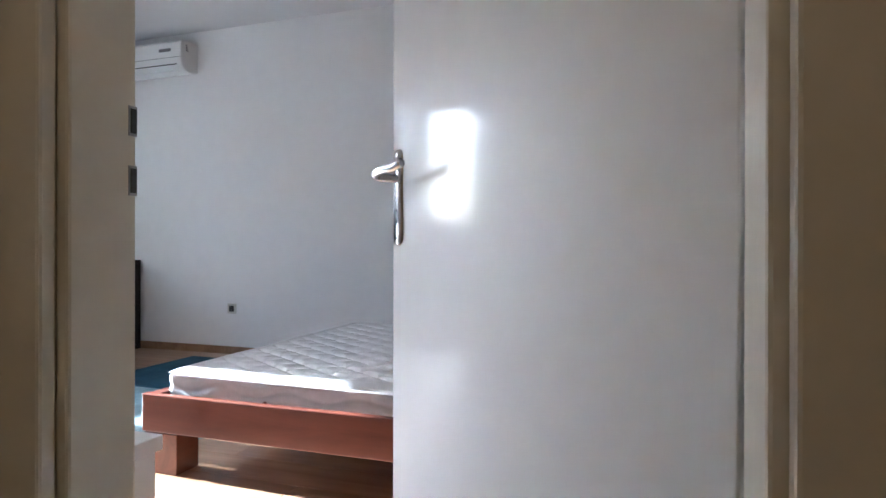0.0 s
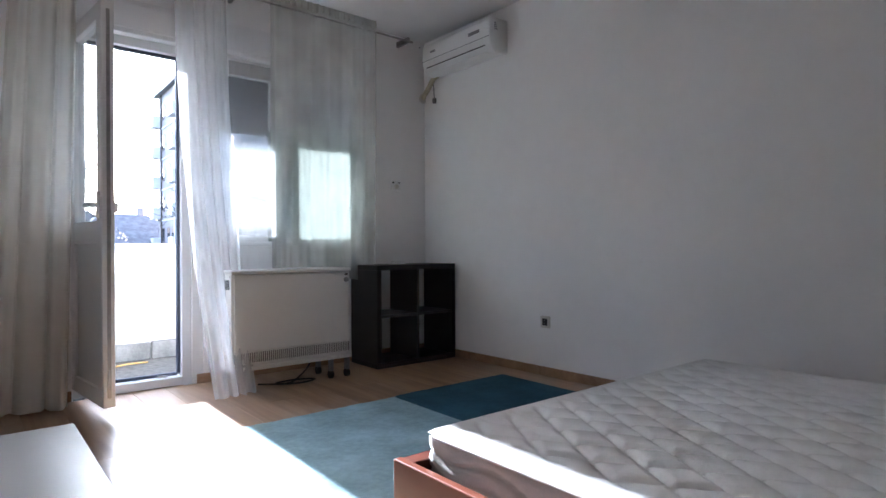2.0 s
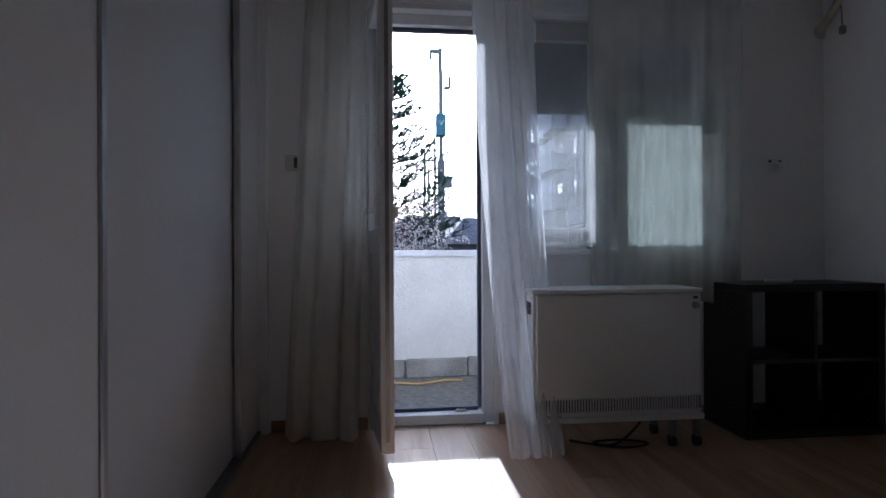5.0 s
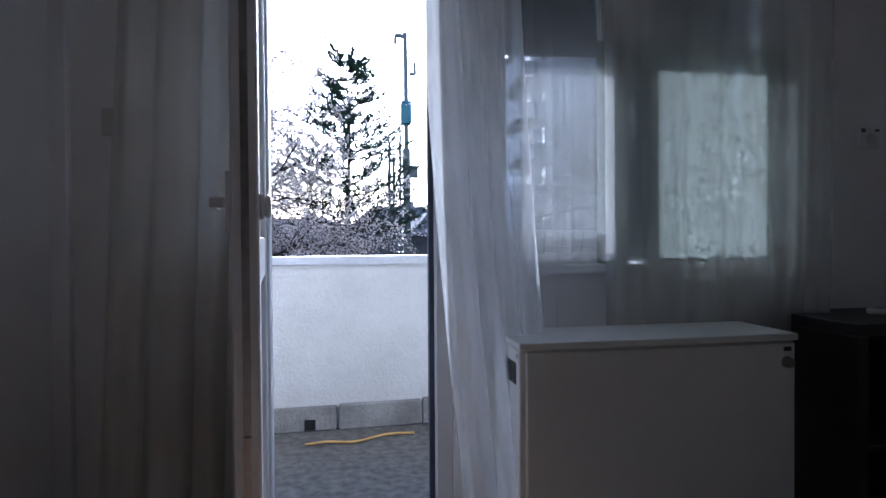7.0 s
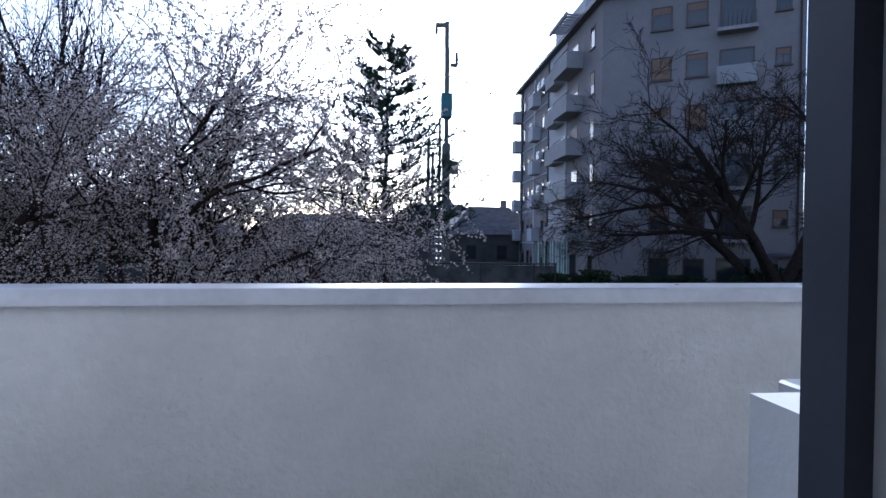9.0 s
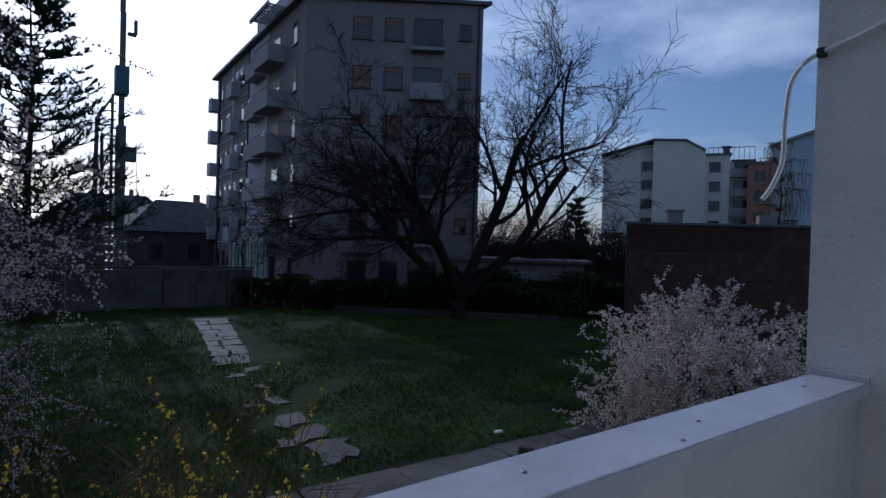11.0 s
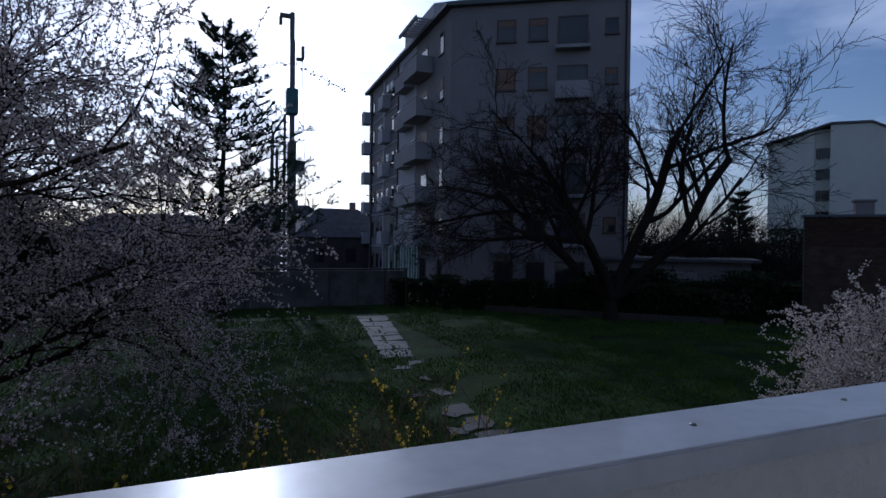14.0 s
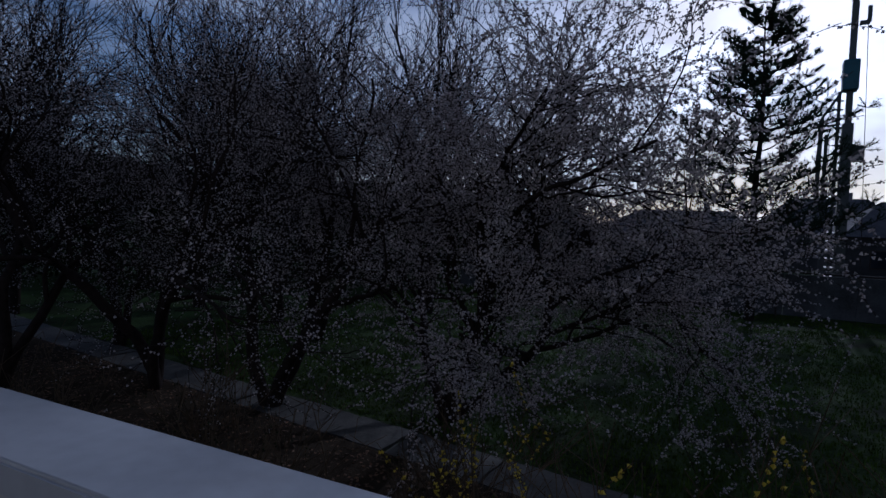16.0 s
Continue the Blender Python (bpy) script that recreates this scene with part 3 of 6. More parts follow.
# balcony
BF = -0.05
PY = 6.54
SKEW = Matrix.Translation((1.6, PY, 0)) @ Matrix.Rotation(math.atan(0.042), 4, 'Z') @ Matrix.Translation((-1.6, -PY, 0))   # the parapet runs slightly askew to the house
struct("balcony_floor", boxes(((-3.0, YN + 0.3, -0.35), (4.585, PY + 0.30, BF))), GRAVEL)
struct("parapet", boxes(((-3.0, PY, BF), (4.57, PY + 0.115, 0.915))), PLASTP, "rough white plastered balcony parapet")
struct("parapet_base", boxes(((-3.0, PY - 0.02, -0.35), (4.57, PY + 0.13, -0.12))), CONC)
struct("coping", boxes(((-3.0, PY - 0.03, 0.918), (4.57, PY + 0.145, 0.95)), bev=0.004, seg=2), COPE, "grey painted sheet metal coping")
struct("coping_lip", boxes(((-3.0, PY - 0.035, 0.905), (4.57, PY - 0.0305, 0.946)), ((-3.0, PY + 0.1455, 0.885), (4.57, PY + 0.15, 0.946)), ((4.555, PY - 0.03, 0.951), (4.583, PY + 0.145, 0.972))), COPE)
struct("balcony_wall", boxes(((4.585, YN + 0.3, -3.0), (4.86, PY + 0.30, 4.2))), PLAST, "rough white plastered wall at the balcony end")
struct("balcony_wall_far", boxes(((-3.25, YN + 0.3, -3.0), (-3.0, PY + 0.30, 4.2))), PLAST)
struct("upper_slab", boxes(((-3.25, YN + 0.3, 2.95), (4.86, PY + 0.29, 3.15))), PLAST)
struct("house_front", boxes(((-9, YN + 0.005, -2.4), (-0.3, YN + 0.3, 8)), ((4.75, YN + 0.005, -2.4), (9, YN + 0.3, 8)), ((-0.3, YN + 0.01, 3.15), (4.75, YN + 0.3, 8)), ((-0.3, YN + 0.02, -2.4), (4.75, YN + 0.3, -0.36))), PLASTI)
for k in range(13):
    x = -1.9 + k * 0.49
    kb = part("kerb_block", boxes(((x, PY - 0.03 - 0.004 * (k % 3), BF), (x + 0.482, PY - 0.001, 0.092 + 0.006 * ((k * 7) % 3))), bev=0.008), CONC, bpy.data.objects["parapet"])
for nm in ("parapet", "parapet_base", "coping", "coping_lip"):
    bpy.data.objects[nm].matrix_world = SKEW
dh = thing("drain_hole", "dark square drain hole at the foot of the parapet", "drain")
part("opening", boxes(((1.335, PY - 0.041, BF + 0.01), (1.40, PY - 0.028, 0.02))), DARK, dh)
for x, dy in ((3.0, 0.07), (3.62, 0.06), (4.3, 0.07), (2.55, 0.06), (3.45, 0.0)):
    y = PY + dy + 0.042 * (x - 1.6)
    sc = tagged(mesh_ob("coping_screw", rods(((x, y, 0.949), (x, y, 0.9535), 0.0075, 0.005), sides=10), STEEL, True), "small domed screw head in the metal coping", "screw", "coping screws")
cable("dry_stalk", [(1.36, 6.262, BF + 0.012), (1.41, 6.26, BF + 0.016), (1.48, 6.264, BF + 0.02), (1.62, 6.267, BF + 0.01), (1.80, 6.350, BF + 0.012), (1.95, 6.351, BF + 0.01)], 0.007, STRAW)
tagged(bpy.data.objects["dry_stalk"], "dry yellow plant stalk lying on the balcony floor", "stalk")
cl = thing("wall_hose", "white plastic drain hose hanging off the balcony wall edge", "hose")
part("clip", boxes(((4.555, 6.805, 2.115), (4.587, 6.835, 2.15)), bev=0.004), DARK, cl)
cable("hose", [(4.575, 5.42, 2.47), (4.572, 5.8, 2.36), (4.572, 6.420, 2.24), (4.569, 6.740, 2.15), (4.565, 6.820, 2.132), (4.56, 6.880, 2.10), (4.56, 6.920, 2.03), (4.56, 6.935, 1.9), (4.56, 6.940, 1.74), (4.56, 6.980, 1.64), (4.56, 7.010, 1.60)], 0.0095, RUBBER, cl)

# ---- room things ----
# bed frame and mattress
bed = thing("bed_frame", "low mahogany-stained wooden bed frame with block legs", "bed")
BX0, BX1, BY0, BY1 = 1.70, 3.44, 0.12, 2.405
part("foot_rail", boxes(((BX0 + 0.028, BY1 - 0.055, 0.160), (BX1 - 0.028, BY1, 0.302)), bev=0.004, seg=2), REDW, bed)
part("side_rail", boxes(((BX0, BY0, 0.160), (BX0 + 0.0275, BY1, 0.306)), bev=0.004, seg=2), REDWY, bed)
part("side_rail", boxes(((BX1 - 0.0275, BY0, 0.160), (BX1, BY1, 0.306)), bev=0.004, seg=2), REDWY, bed)
part("head_rail", boxes(((BX0 + 0.028, BY0, 0.160), (BX1 - 0.028, BY0 + 0.055, 0.302)), bev=0.004, seg=2), REDW, bed)
part("slat_base", boxes(((BX0 + 0.028, BY0 + 0.056, 0.185), (BX1 - 0.028, BY1 - 0.056, 0.214))), REDW, bed)
for x in (BX0 + 0.004, BX1 - 0.124):
    for y in (BY0 + 0.02, BY1 - 0.165):
        part("leg", boxes(((x, y, 0), (x + 0.12, y + 0.16, 0.157)), bev=0.004, seg=2), REDW, bed)
mt = thing("mattress", "white quilted mattress with piped edge on the bed frame", "mattress")
MX0, MX1, MY0, MY1, MZ0, MZ1 = 1.785, 3.38, 0.18, 2.36, 0.215, 0.385
nx, ny = 230, 290
V, F = [], []
for j in range(ny + 1):
    for i in range(nx + 1):
        u, v = i / nx, j / ny
        x, y = MX0 + u * (MX1 - MX0), MY0 + v * (MY1 - MY0)
        d = min(x - MX0, MX1 - x, y - MY0, MY1 - y)
        edge = min(1, d / 0.05)
        a, b = (x + 0.62 * y) / 0.125, (x - 0.62 * y) / 0.125
        z = MZ1 - 0.018 * (1 - edge) ** 2 - (0.022 * (1 - 2 * min(a % 1, 1 - a % 1, b % 1, 1 - b % 1)) ** 5 * min(1, (d - 0.05) / 0.04) if d > 0.05 else 0) + 0.004 * noise.noise((x * 4, y * 4, 0))
        V.append((x, y, z + 0.006))
for j in range(ny):
    for i in range(nx):
        a = j * (nx + 1) + i
        F.append((a, a + 1, a + nx + 2, a + nx + 1))
raw("quilted_top", V, F, MATT, mt, True)


def border_ring(inset, zs, amp):
    """Verts and faces of the mattress side, with wavy quilting."""
    n_ = 420
    ring = []
    w, h = MX1 - MX0 - 2 * inset, MY1 - MY0 - 2 * inset
    per = 2 * (w + h)
    for k in range(n_):
        s = per * k / n_
        if s < w:
            p, nrm = (MX0 + inset + s, MY0 + inset), (0, -1)
        elif s < w + h:
            p, nrm = (MX1 - inset, MY0 + inset + s - w), (1, 0)
        elif s < 2 * w + h:
            p, nrm = (MX1 - inset - (s - w - h), MY1 - inset), (0, 1)
        else:
            p, nrm = (MX0 + inset, MY1 - inset - (s - 2 * w - h)), (-1, 0)
        ring.append((p, nrm, s))
    V, F = [], []
    for z in zs:
        for p, nrm, s in ring:
            wv = abs(((z - MZ0) / 0.052 + 0.30 * math.sin(s * 21)) % 1 - 0.5) * 2
            o = amp * (1 - wv ** 4) - amp
            V.append((p[0] + nrm[0] * o, p[1] + nrm[1] * o, z))
    for i in range(len(zs) - 1):
        for k in range(n_):
            a, b = i * n_ + k, i * n_ + (k + 1) % n_
            F.append((a, b, b + n_, a + n_))
    return V, F


V, F = border_ring(0.002, [MZ0 + (MZ1 - 0.02 - MZ0) * k / 22 for k in range(23)], 0.012)
raw("border", V, F, MATTS, mt, True)
for z in (MZ1 - 0.016, MZ0 + 0.01):
    pts = [(MX0 + 0.03, MY0), (MX1 - 0.03, MY0), (MX1, MY0 + 0.03), (MX1, MY1 - 0.03), (MX1 - 0.03, MY1), (MX0 + 0.03, MY1), (MX0, MY1 - 0.03), (MX0, MY0 + 0.03), (MX0 + 0.03, MY0)]
    V, F = tubes([([Vector((x, y, z)) for x, y in pts], [0.0085] * 9)], 8)
    raw("piping", V, F, MATT, mt, True)
for y in (0.7, 1.35, 1.9):
    part("air_vent", rods(((MX0 - 0.003, y, 0.285), (MX0 + 0.002, y, 0.285), 0.011)), CHROME, mt)

# rug
rg = thing("rug", "pale blue and dark teal two-tone pile rug on the floor", "rug")


def rug_piece(name, x0, x1, y0, y1, m, seed):
    nx, ny = 60, 50
    V, F = [], []
    for j in range(ny + 1):
        for i in range(nx + 1):
            x, y = x0 + (x1 - x0) * i / nx, y0 + (y1 - y0) * j / ny
            e = 0.007 * noise.noise((x * 9, y * 9, seed))
            if i in (0, nx):
                x += e
            if j in (0, ny):
                y += e
            lowr = 0 if 0 < i < nx and 0 < j < ny else 1
            V.append((x + 0.03 * (y - 3.2) / 1.5, y, 0.002 if lowr else 0.017 + 0.002 * noise.noise((x * 14, y * 14, seed)) + 0.0012 * noise.noise((x * 60, y * 60, seed))))
    for j in range(ny):
        for i in range(nx):
            a = j * (nx + 1) + i
            F.append((a, a + 1, a + nx + 2, a + nx + 1))
    return raw(name, V, F, m, rg, True)


rug_piece("pale_half", 1.70, 2.735, 2.46, 3.92, RUGL, 1)
rug_piece("teal_half", 2.738, 3.66, 2.46, 3.94, RUGD, 2)

# storage heater
ht = thing("storage_heater", "white enamelled night storage heater on castors under the window", "heater")
HX0, HX1, HY0, HY1, HZ0, HZ1 = 2.035, 2.865, 4.615, 4.87, 0.15, 0.762
part("body", boxes(((HX0, HY0 + 0.012, HZ0), (HX1, HY1, HZ1 - 0.022)), bev=0.006, seg=2), HEATW, ht)
part("front_panel", boxes(((HX0 + 0.016, HY0, HZ0 + 0.105), (HX1 - 0.006, HY0 + 0.0115, HZ1 - 0.026)), bev=0.004), HEATW, ht)
part("top_panel", boxes(((HX0 - 0.004, HY0 - 0.002, HZ1 - 0.021), (HX1 + 0.004, HY1 + 0.004, HZ1)), bev=0.005, seg=2), HEATW, ht)
part("grille_recess", boxes(((HX0 + 0.02, HY0 + 0.006, HZ0 + 0.035), (HX1 - 0.008, HY0 + 0.0115, HZ0 + 0.098))), DARK, ht)
gb = None
for k in range(58):
    x = HX0 + 0.024 + k * 0.0137
    if gb is None:
        gb = part("grille_bar", boxes(((0, HY0 - 0.002, HZ0 + 0.033), (0.0058, HY0 + 0.006, HZ0 + 0.10))), HEATW, ht)
        gb.location.x = x
    else:
        o = new("grille_bar", gb.data)
        o.parent, o.location.x = ht, x
part("grille_rim", boxes(((HX0 + 0.012, HY0 - 0.003, HZ0 + 0.098), (HX1 - 0.004, HY0 + 0.012, HZ0 + 0.106)), ((HX0 + 0.012, HY0 - 0.003, HZ0 + 0.026), (HX1 - 0.004, HY0 + 0.012, HZ0 + 0.034))), HEATW, ht)
part("bottom_lip", boxes(((HX0 - 0.002, HY0 - 0.008, HZ0 - 0.014), (HX1 + 0.006, HY1, HZ0 + 0.012)), bev=0.003), HEATW, ht)
kn = part("knob", rods(((HX1 - 0.035, HY0, 0.68), (HX1 - 0.035, HY0 - 0.017, 0.68), 0.017, 0.014), sides=20), STEEL, ht, "grey thermostat knob")
part("pilot_lamp", boxes(((HX1 - 0.045, HY0 - 0.003, 0.712), (HX1 - 0.022, HY0, 0.724))), DARK, ht)
for k in range(9):
    part("side_vent", boxes(((HX0 - 0.0015, HY0 + 0.04 + k * 0.012, HZ1 - 0.12), (HX0 + 0.001, HY0 + 0.045 + k * 0.012, HZ1 - 0.06))), DARK, ht)
part("side_screw", rods(((HX0 - 0.002, HY0 + 0.03, HZ1 - 0.04), (HX0 + 0.002, HY0 + 0.03, HZ1 - 0.04), 0.006)), STEEL, ht)
for x in (HX0 + 0.12, HX1 - 0.14, HX1 - 0.02):
    for y in ((HY0 + 0.03, HY1 - 0.04) if x < HX1 - 0.05 else (HY0 + 0.02,)):
        lg = part("castor_fork", boxes(((x - 0.014, y - 0.018, 0.05), (x + 0.014, y + 0.018, HZ0 - 0.012)), bev=0.003), GREYP, ht)
        part("wheel", rods(((x - 0.012, y, 0.028), (x + 0.012, y, 0.028), 0.028), sides=18), DARK, lg)
cable("power_cord", [(2.25, 4.75, 0.012), (2.4, 4.66, 0.008), (2.52, 4.63, 0.008), (2.62, 4.68, 0.008), (2.5, 4.74, 0.008), (2.36, 4.72, 0.009), (2.45, 4.66, 0.016), (2.6, 4.72, 0.1), (2.62, 4.8, 0.15)], 0.006, DARK, ht)

# black-brown cube shelf
sf = thing("cube_shelf", "black-brown open four-cube shelf unit standing by the wall", "shelf")
SX0, SX1, SY0, SY1 = 3.125, 3.885, 4.67, 5.045
part("top_board", boxes(((SX0, SY0, 0.732), (SX1, SY1, 0.77)), bev=0.002), BLACKW, sf)
part("bottom_board", boxes(((SX0, SY0, 0.0), (SX1, SY1, 0.038)), bev=0.002), BLACKW, sf)
part("side_board", boxes(((SX0, SY0, 0.0385), (SX0 + 0.038, SY1, 0.7315)), bev=0.002), BLACKW, sf)
part("side_board", boxes(((SX1 - 0.038, SY0, 0.0385), (SX1, SY1, 0.7315)), bev=0.002), BLACKW, sf)
sm = (SX0 + SX1) / 2
part("divider", boxes(((sm - 0.009, SY0 + 0.003, 0.0385), (sm + 0.009, SY1, 0.7315))), BLACKW, sf)
for x0, x1 in ((SX0 + 0.0385, sm - 0.0095), (sm + 0.0095, SX1 - 0.0385)):
    part("shelf_board", boxes(((x0, SY0 + 0.003, 0.376), (x1, SY1, 0.394))), BLACKW, sf)
rc = thing("remote_control", "small white remote control lying on the dark shelf", "remote", pose(3.44, 4.86, 0.77, 0, 0, 70))
part("case", boxes(((-0.022, -0.065, 0.0), (0.022, 0.065, 0.02)), bev=0.006, seg=2), ACW, rc)
part("screen", boxes(((-0.014, 0.015, 0.0198), (0.014, 0.05, 0.0208))), GREYP, rc)

# air conditioner
ac = thing("air_conditioner", "white wall-mounted split air conditioner below the ceiling", "air conditioner")
AY0, AY1, AZ0, AZ1, AD = 4.08, 4.87, 2.325, 2.585, 0.20
bm = bmesh.new()
prof = [(0, AZ0 + 0.02), (-0.10, AZ0), (-0.155, AZ0 + 0.012), (-0.185, AZ0 + 0.05), (-AD, AZ0 + 0.11), (-AD + 0.004, AZ1 - 0.03), (-AD + 0.03, AZ1 - 0.004), (-0.05, AZ1), (0, AZ1)]
ra = [bm.verts.new((XE - 0.002 + x, AY0, z)) for x, z in prof]
rb = [bm.verts.new((XE - 0.002 + x, AY1, z)) for x, z in prof]
bm.faces.new(ra)
bm.faces.new(rb[::-1])
for i in range(len(prof)):
    j = (i + 1) % len(prof)
    bm.faces.new((ra[i], rb[i], rb[j], ra[j]))
bmesh.ops.recalc_face_normals(bm, faces=bm.faces[:])
bmesh.ops.bevel(bm, geom=bm.edges[:], offset=0.006, segments=2, affect="EDGES")
part("body", bm, ACW, ac)
part("outlet_flap", boxes(((XE - 0.185, AY0 + 0.06, AZ0 + 0.006), (XE - 0.09, AY1 - 0.06, AZ0 + 0.009))), ACW, ac)
part("flap_gap", boxes(((XE - 0.193, AY0 + 0.05, AZ0 + 0.052), (XE - 0.183, AY1 - 0.05, AZ0 + 0.058))), DARK, ac, "dark gap above the flap")
part("panel_gap", boxes(((XE - AD - 0.003, AY0 + 0.004, AZ0 + 0.108), (XE - AD + 0.004, AY1 - 0.004, AZ0 + 0.111))), GREYP, ac)
part("badge", boxes(((XE - AD - 0.004, AY0 + 0.10, AZ1 - 0.10), (XE - AD + 0.002, AY0 + 0.22, AZ1 - 0.075)), bev=0.001), GREYP, ac, "small grey badge")
part("display", boxes(((XE - AD - 0.004, AY1 - 0.17, AZ1 - 0.10), (XE - AD + 0.002, AY1 - 0.11, AZ1 - 0.085))), GREYP, ac)
part("energy_label", boxes(((XE - 0.15, AY0 - 0.003, AZ1 - 0.10), (XE - 0.11, AY0 - 0.0005, AZ1 - 0.03))), LAMW, ac)
for k in range(4):
    part("label_bar", boxes(((XE - 0.147, AY0 - 0.0045, AZ1 - 0.09 + k * 0.014), (XE - 0.118 - 0.004 * k, AY0 - 0.003, AZ1 - 0.083 + k * 0.014))), GREYP, ac)
pp = thing("pipe_bundle", "taped pipes leaving the wall under the air conditioner", "pipe")
cable("pipes", [(XE - 0.02, 5.09, 2.21), (XE - 0.04, 5.05, 2.23), (XE - 0.05, 4.98, 2.27), (XE - 0.06, 4.90, 2.33), (XE - 0.06, 4.84, 2.345)], 0.021, TAPE, pp)
part("wall_hole", rods(((XE - 0.02, 5.085, 2.21), (XE - 0.02, 5.099, 2.21), 0.042), sides=16), IVORY, pp)
cable("plug_lead", [(XE - 0.05, 4.92, 2.31), (XE - 0.03, 4.93, 2.26), (XE - 0.03, 4.93, 2.22), (XE - 0.03, 4.925, 2.18)], 0.004, GREYP, pp)
part("plug", boxes(((XE - 0.045, 4.91, 2.135), (XE - 0.015, 4.94, 2.18)), bev=0.006), GREYP, pp)


def plate(name, label, cat, m, w, h, inner, im, mat_=IVORY):
    e = thing(name, label, cat, m)
    part("frame", boxes(((-w / 2, -0.011, -h / 2), (w / 2, 0, h / 2)), bev=0.003, seg=2), mat_, e)
    part("insert", boxes(((-inner[0] / 2, -0.0135, -inner[1] / 2), (inner[0] / 2, -0.0105, inner[1] / 2)), bev=0.002), im, e)
    return e


e = plate("wall_socket", "white wall socket with a dark square insert near the floor", "socket", pose(XE, 3.73, 0.375, 0, 0, -90), 0.082, 0.082, (0.045, 0.048), DARK)
for z in (-0.011, 0.011):
    part("socket_hole", rods(((0, -0.0145, z), (0, -0.013, z), 0.003)), GREYP, e)
plate("light_switch", "ivory switch plate with a dark brown rocker", "switch", pose(0.895, YN, 1.412), 0.115, 0.085, (0.026, 0.056), surf("brown_rocker", (0.03, 0.02, 0.012), 0.4), IVORY)
e = thing("thermostat", "white wall thermostat with round dial", "thermostat", pose(3.585, YN, 1.425))
part("base", boxes(((-0.045, -0.022, -0.042), (0.045, 0, 0.038)), bev=0.005, seg=2), ACW, e)
part("dial", rods(((0.002, -0.022, -0.008), (0.002, -0.034, -0.008), 0.021, 0.018), sides=20), IVORY, e)
part("scale_mark", boxes(((-0.04, -0.0235, 0.018), (-0.022, -0.0215, 0.032))), DARK, e)
part("scale_mark", boxes(((0.022, -0.0235, 0.022), (0.04, -0.0215, 0.03))), DARK, e)
for x in (3.70, 3.98 - 0.12):
    tagged(mesh_ob("wall_plug_hole", rods(((x, YN - 0.001, 2.655), (x, YN + 0.001, 2.655), 0.006), sides=8), GREYP), "small grey plugged hole in the wall", "wall plug")

# white low bench and socket strip with aerial lead
bn = thing("tv_bench", "low white laminate television bench along the wall", "bench")
part("top", boxes(((0.705, 1.62, 0.405), (1.0, 2.85, 0.44)), bev=0.002), LAMW, bn)
part("side", boxes(((0.71, 1.63, 0), (0.985, 1.66, 0.405))), LAMW, bn)
part("side", boxes(((0.71, 2.81, 0), (0.985, 2.84, 0.405))), LAMW, bn)
part("shelf", boxes(((0.71, 1.66, 0.06), (0.985, 2.81, 0.08))), LAMW, bn)
part("back", boxes(((0.705, 1.66, 0.08), (0.71, 2.81, 0.405))), LAMW, bn)
part("drawer_front", boxes(((0.985, 1.64, 0.05), (0.998, 2.235, 0.40)), bev=0.002), LAMW, bn)
part("drawer_front", boxes(((0.985, 2.24, 0.05), (0.998, 2.835, 0.40)), bev=0.002), LAMW, bn)
ss = thing("socket_strip", "white surface socket strip with dark sockets", "socket", pose(0.70, 2.46, 0.838, 0, 0, 90))
part("frame", boxes(((-0.17, -0.018, -0.042), (0.112, 0, 0.042)), bev=0.006, seg=2), ACW, ss)
part("insert", boxes(((-0.15, -0.0205, -0.03), (0.098, -0.0175, 0.03)), bev=0.002), DARK, ss)
for x in (-0.12, -0.06, 0.0):
    part("socket_well", rods(((x, -0.0245, 0), (x, -0.02, 0), 0.023, 0.025), sides=20), GREYP, ss)
    part("socket_core", rods(((x, -0.0255, 0), (x, -0.0242, 0), 0.018), sides=20), DARK, ss)
part("aerial_port", rods(((0.072, -0.035, 0.0), (0.072, -0.02, 0.0), 0.009), sides=12), CHROME, ss)
al = thing("aerial_lead", "white aerial cable with metal connectors hanging from the socket", "cable", pose(0, 0, -0.024))
cable("connector", [(0.735, 2.532, 0.862), (0.748, 2.525, 0.85), (0.75, 2.52, 0.81), (0.752, 2.515, 0.78)], 0.0075, IVORY, al)
cable("joint", [(0.75, 2.52, 0.81), (0.751, 2.518, 0.795)], 0.0095, CHROME, al)
cable("joint", [(0.752, 2.515, 0.775), (0.753, 2.513, 0.765)], 0.0092, CHROME, al)
cable("lead", [(0.753, 2.513, 0.765), (0.758, 2.505, 0.70), (0.76, 2.50, 0.62), (0.755, 2.495, 0.54), (0.748, 2.49, 0.47), (0.742, 2.485, 0.466)], 0.0042, RUBBER, al)


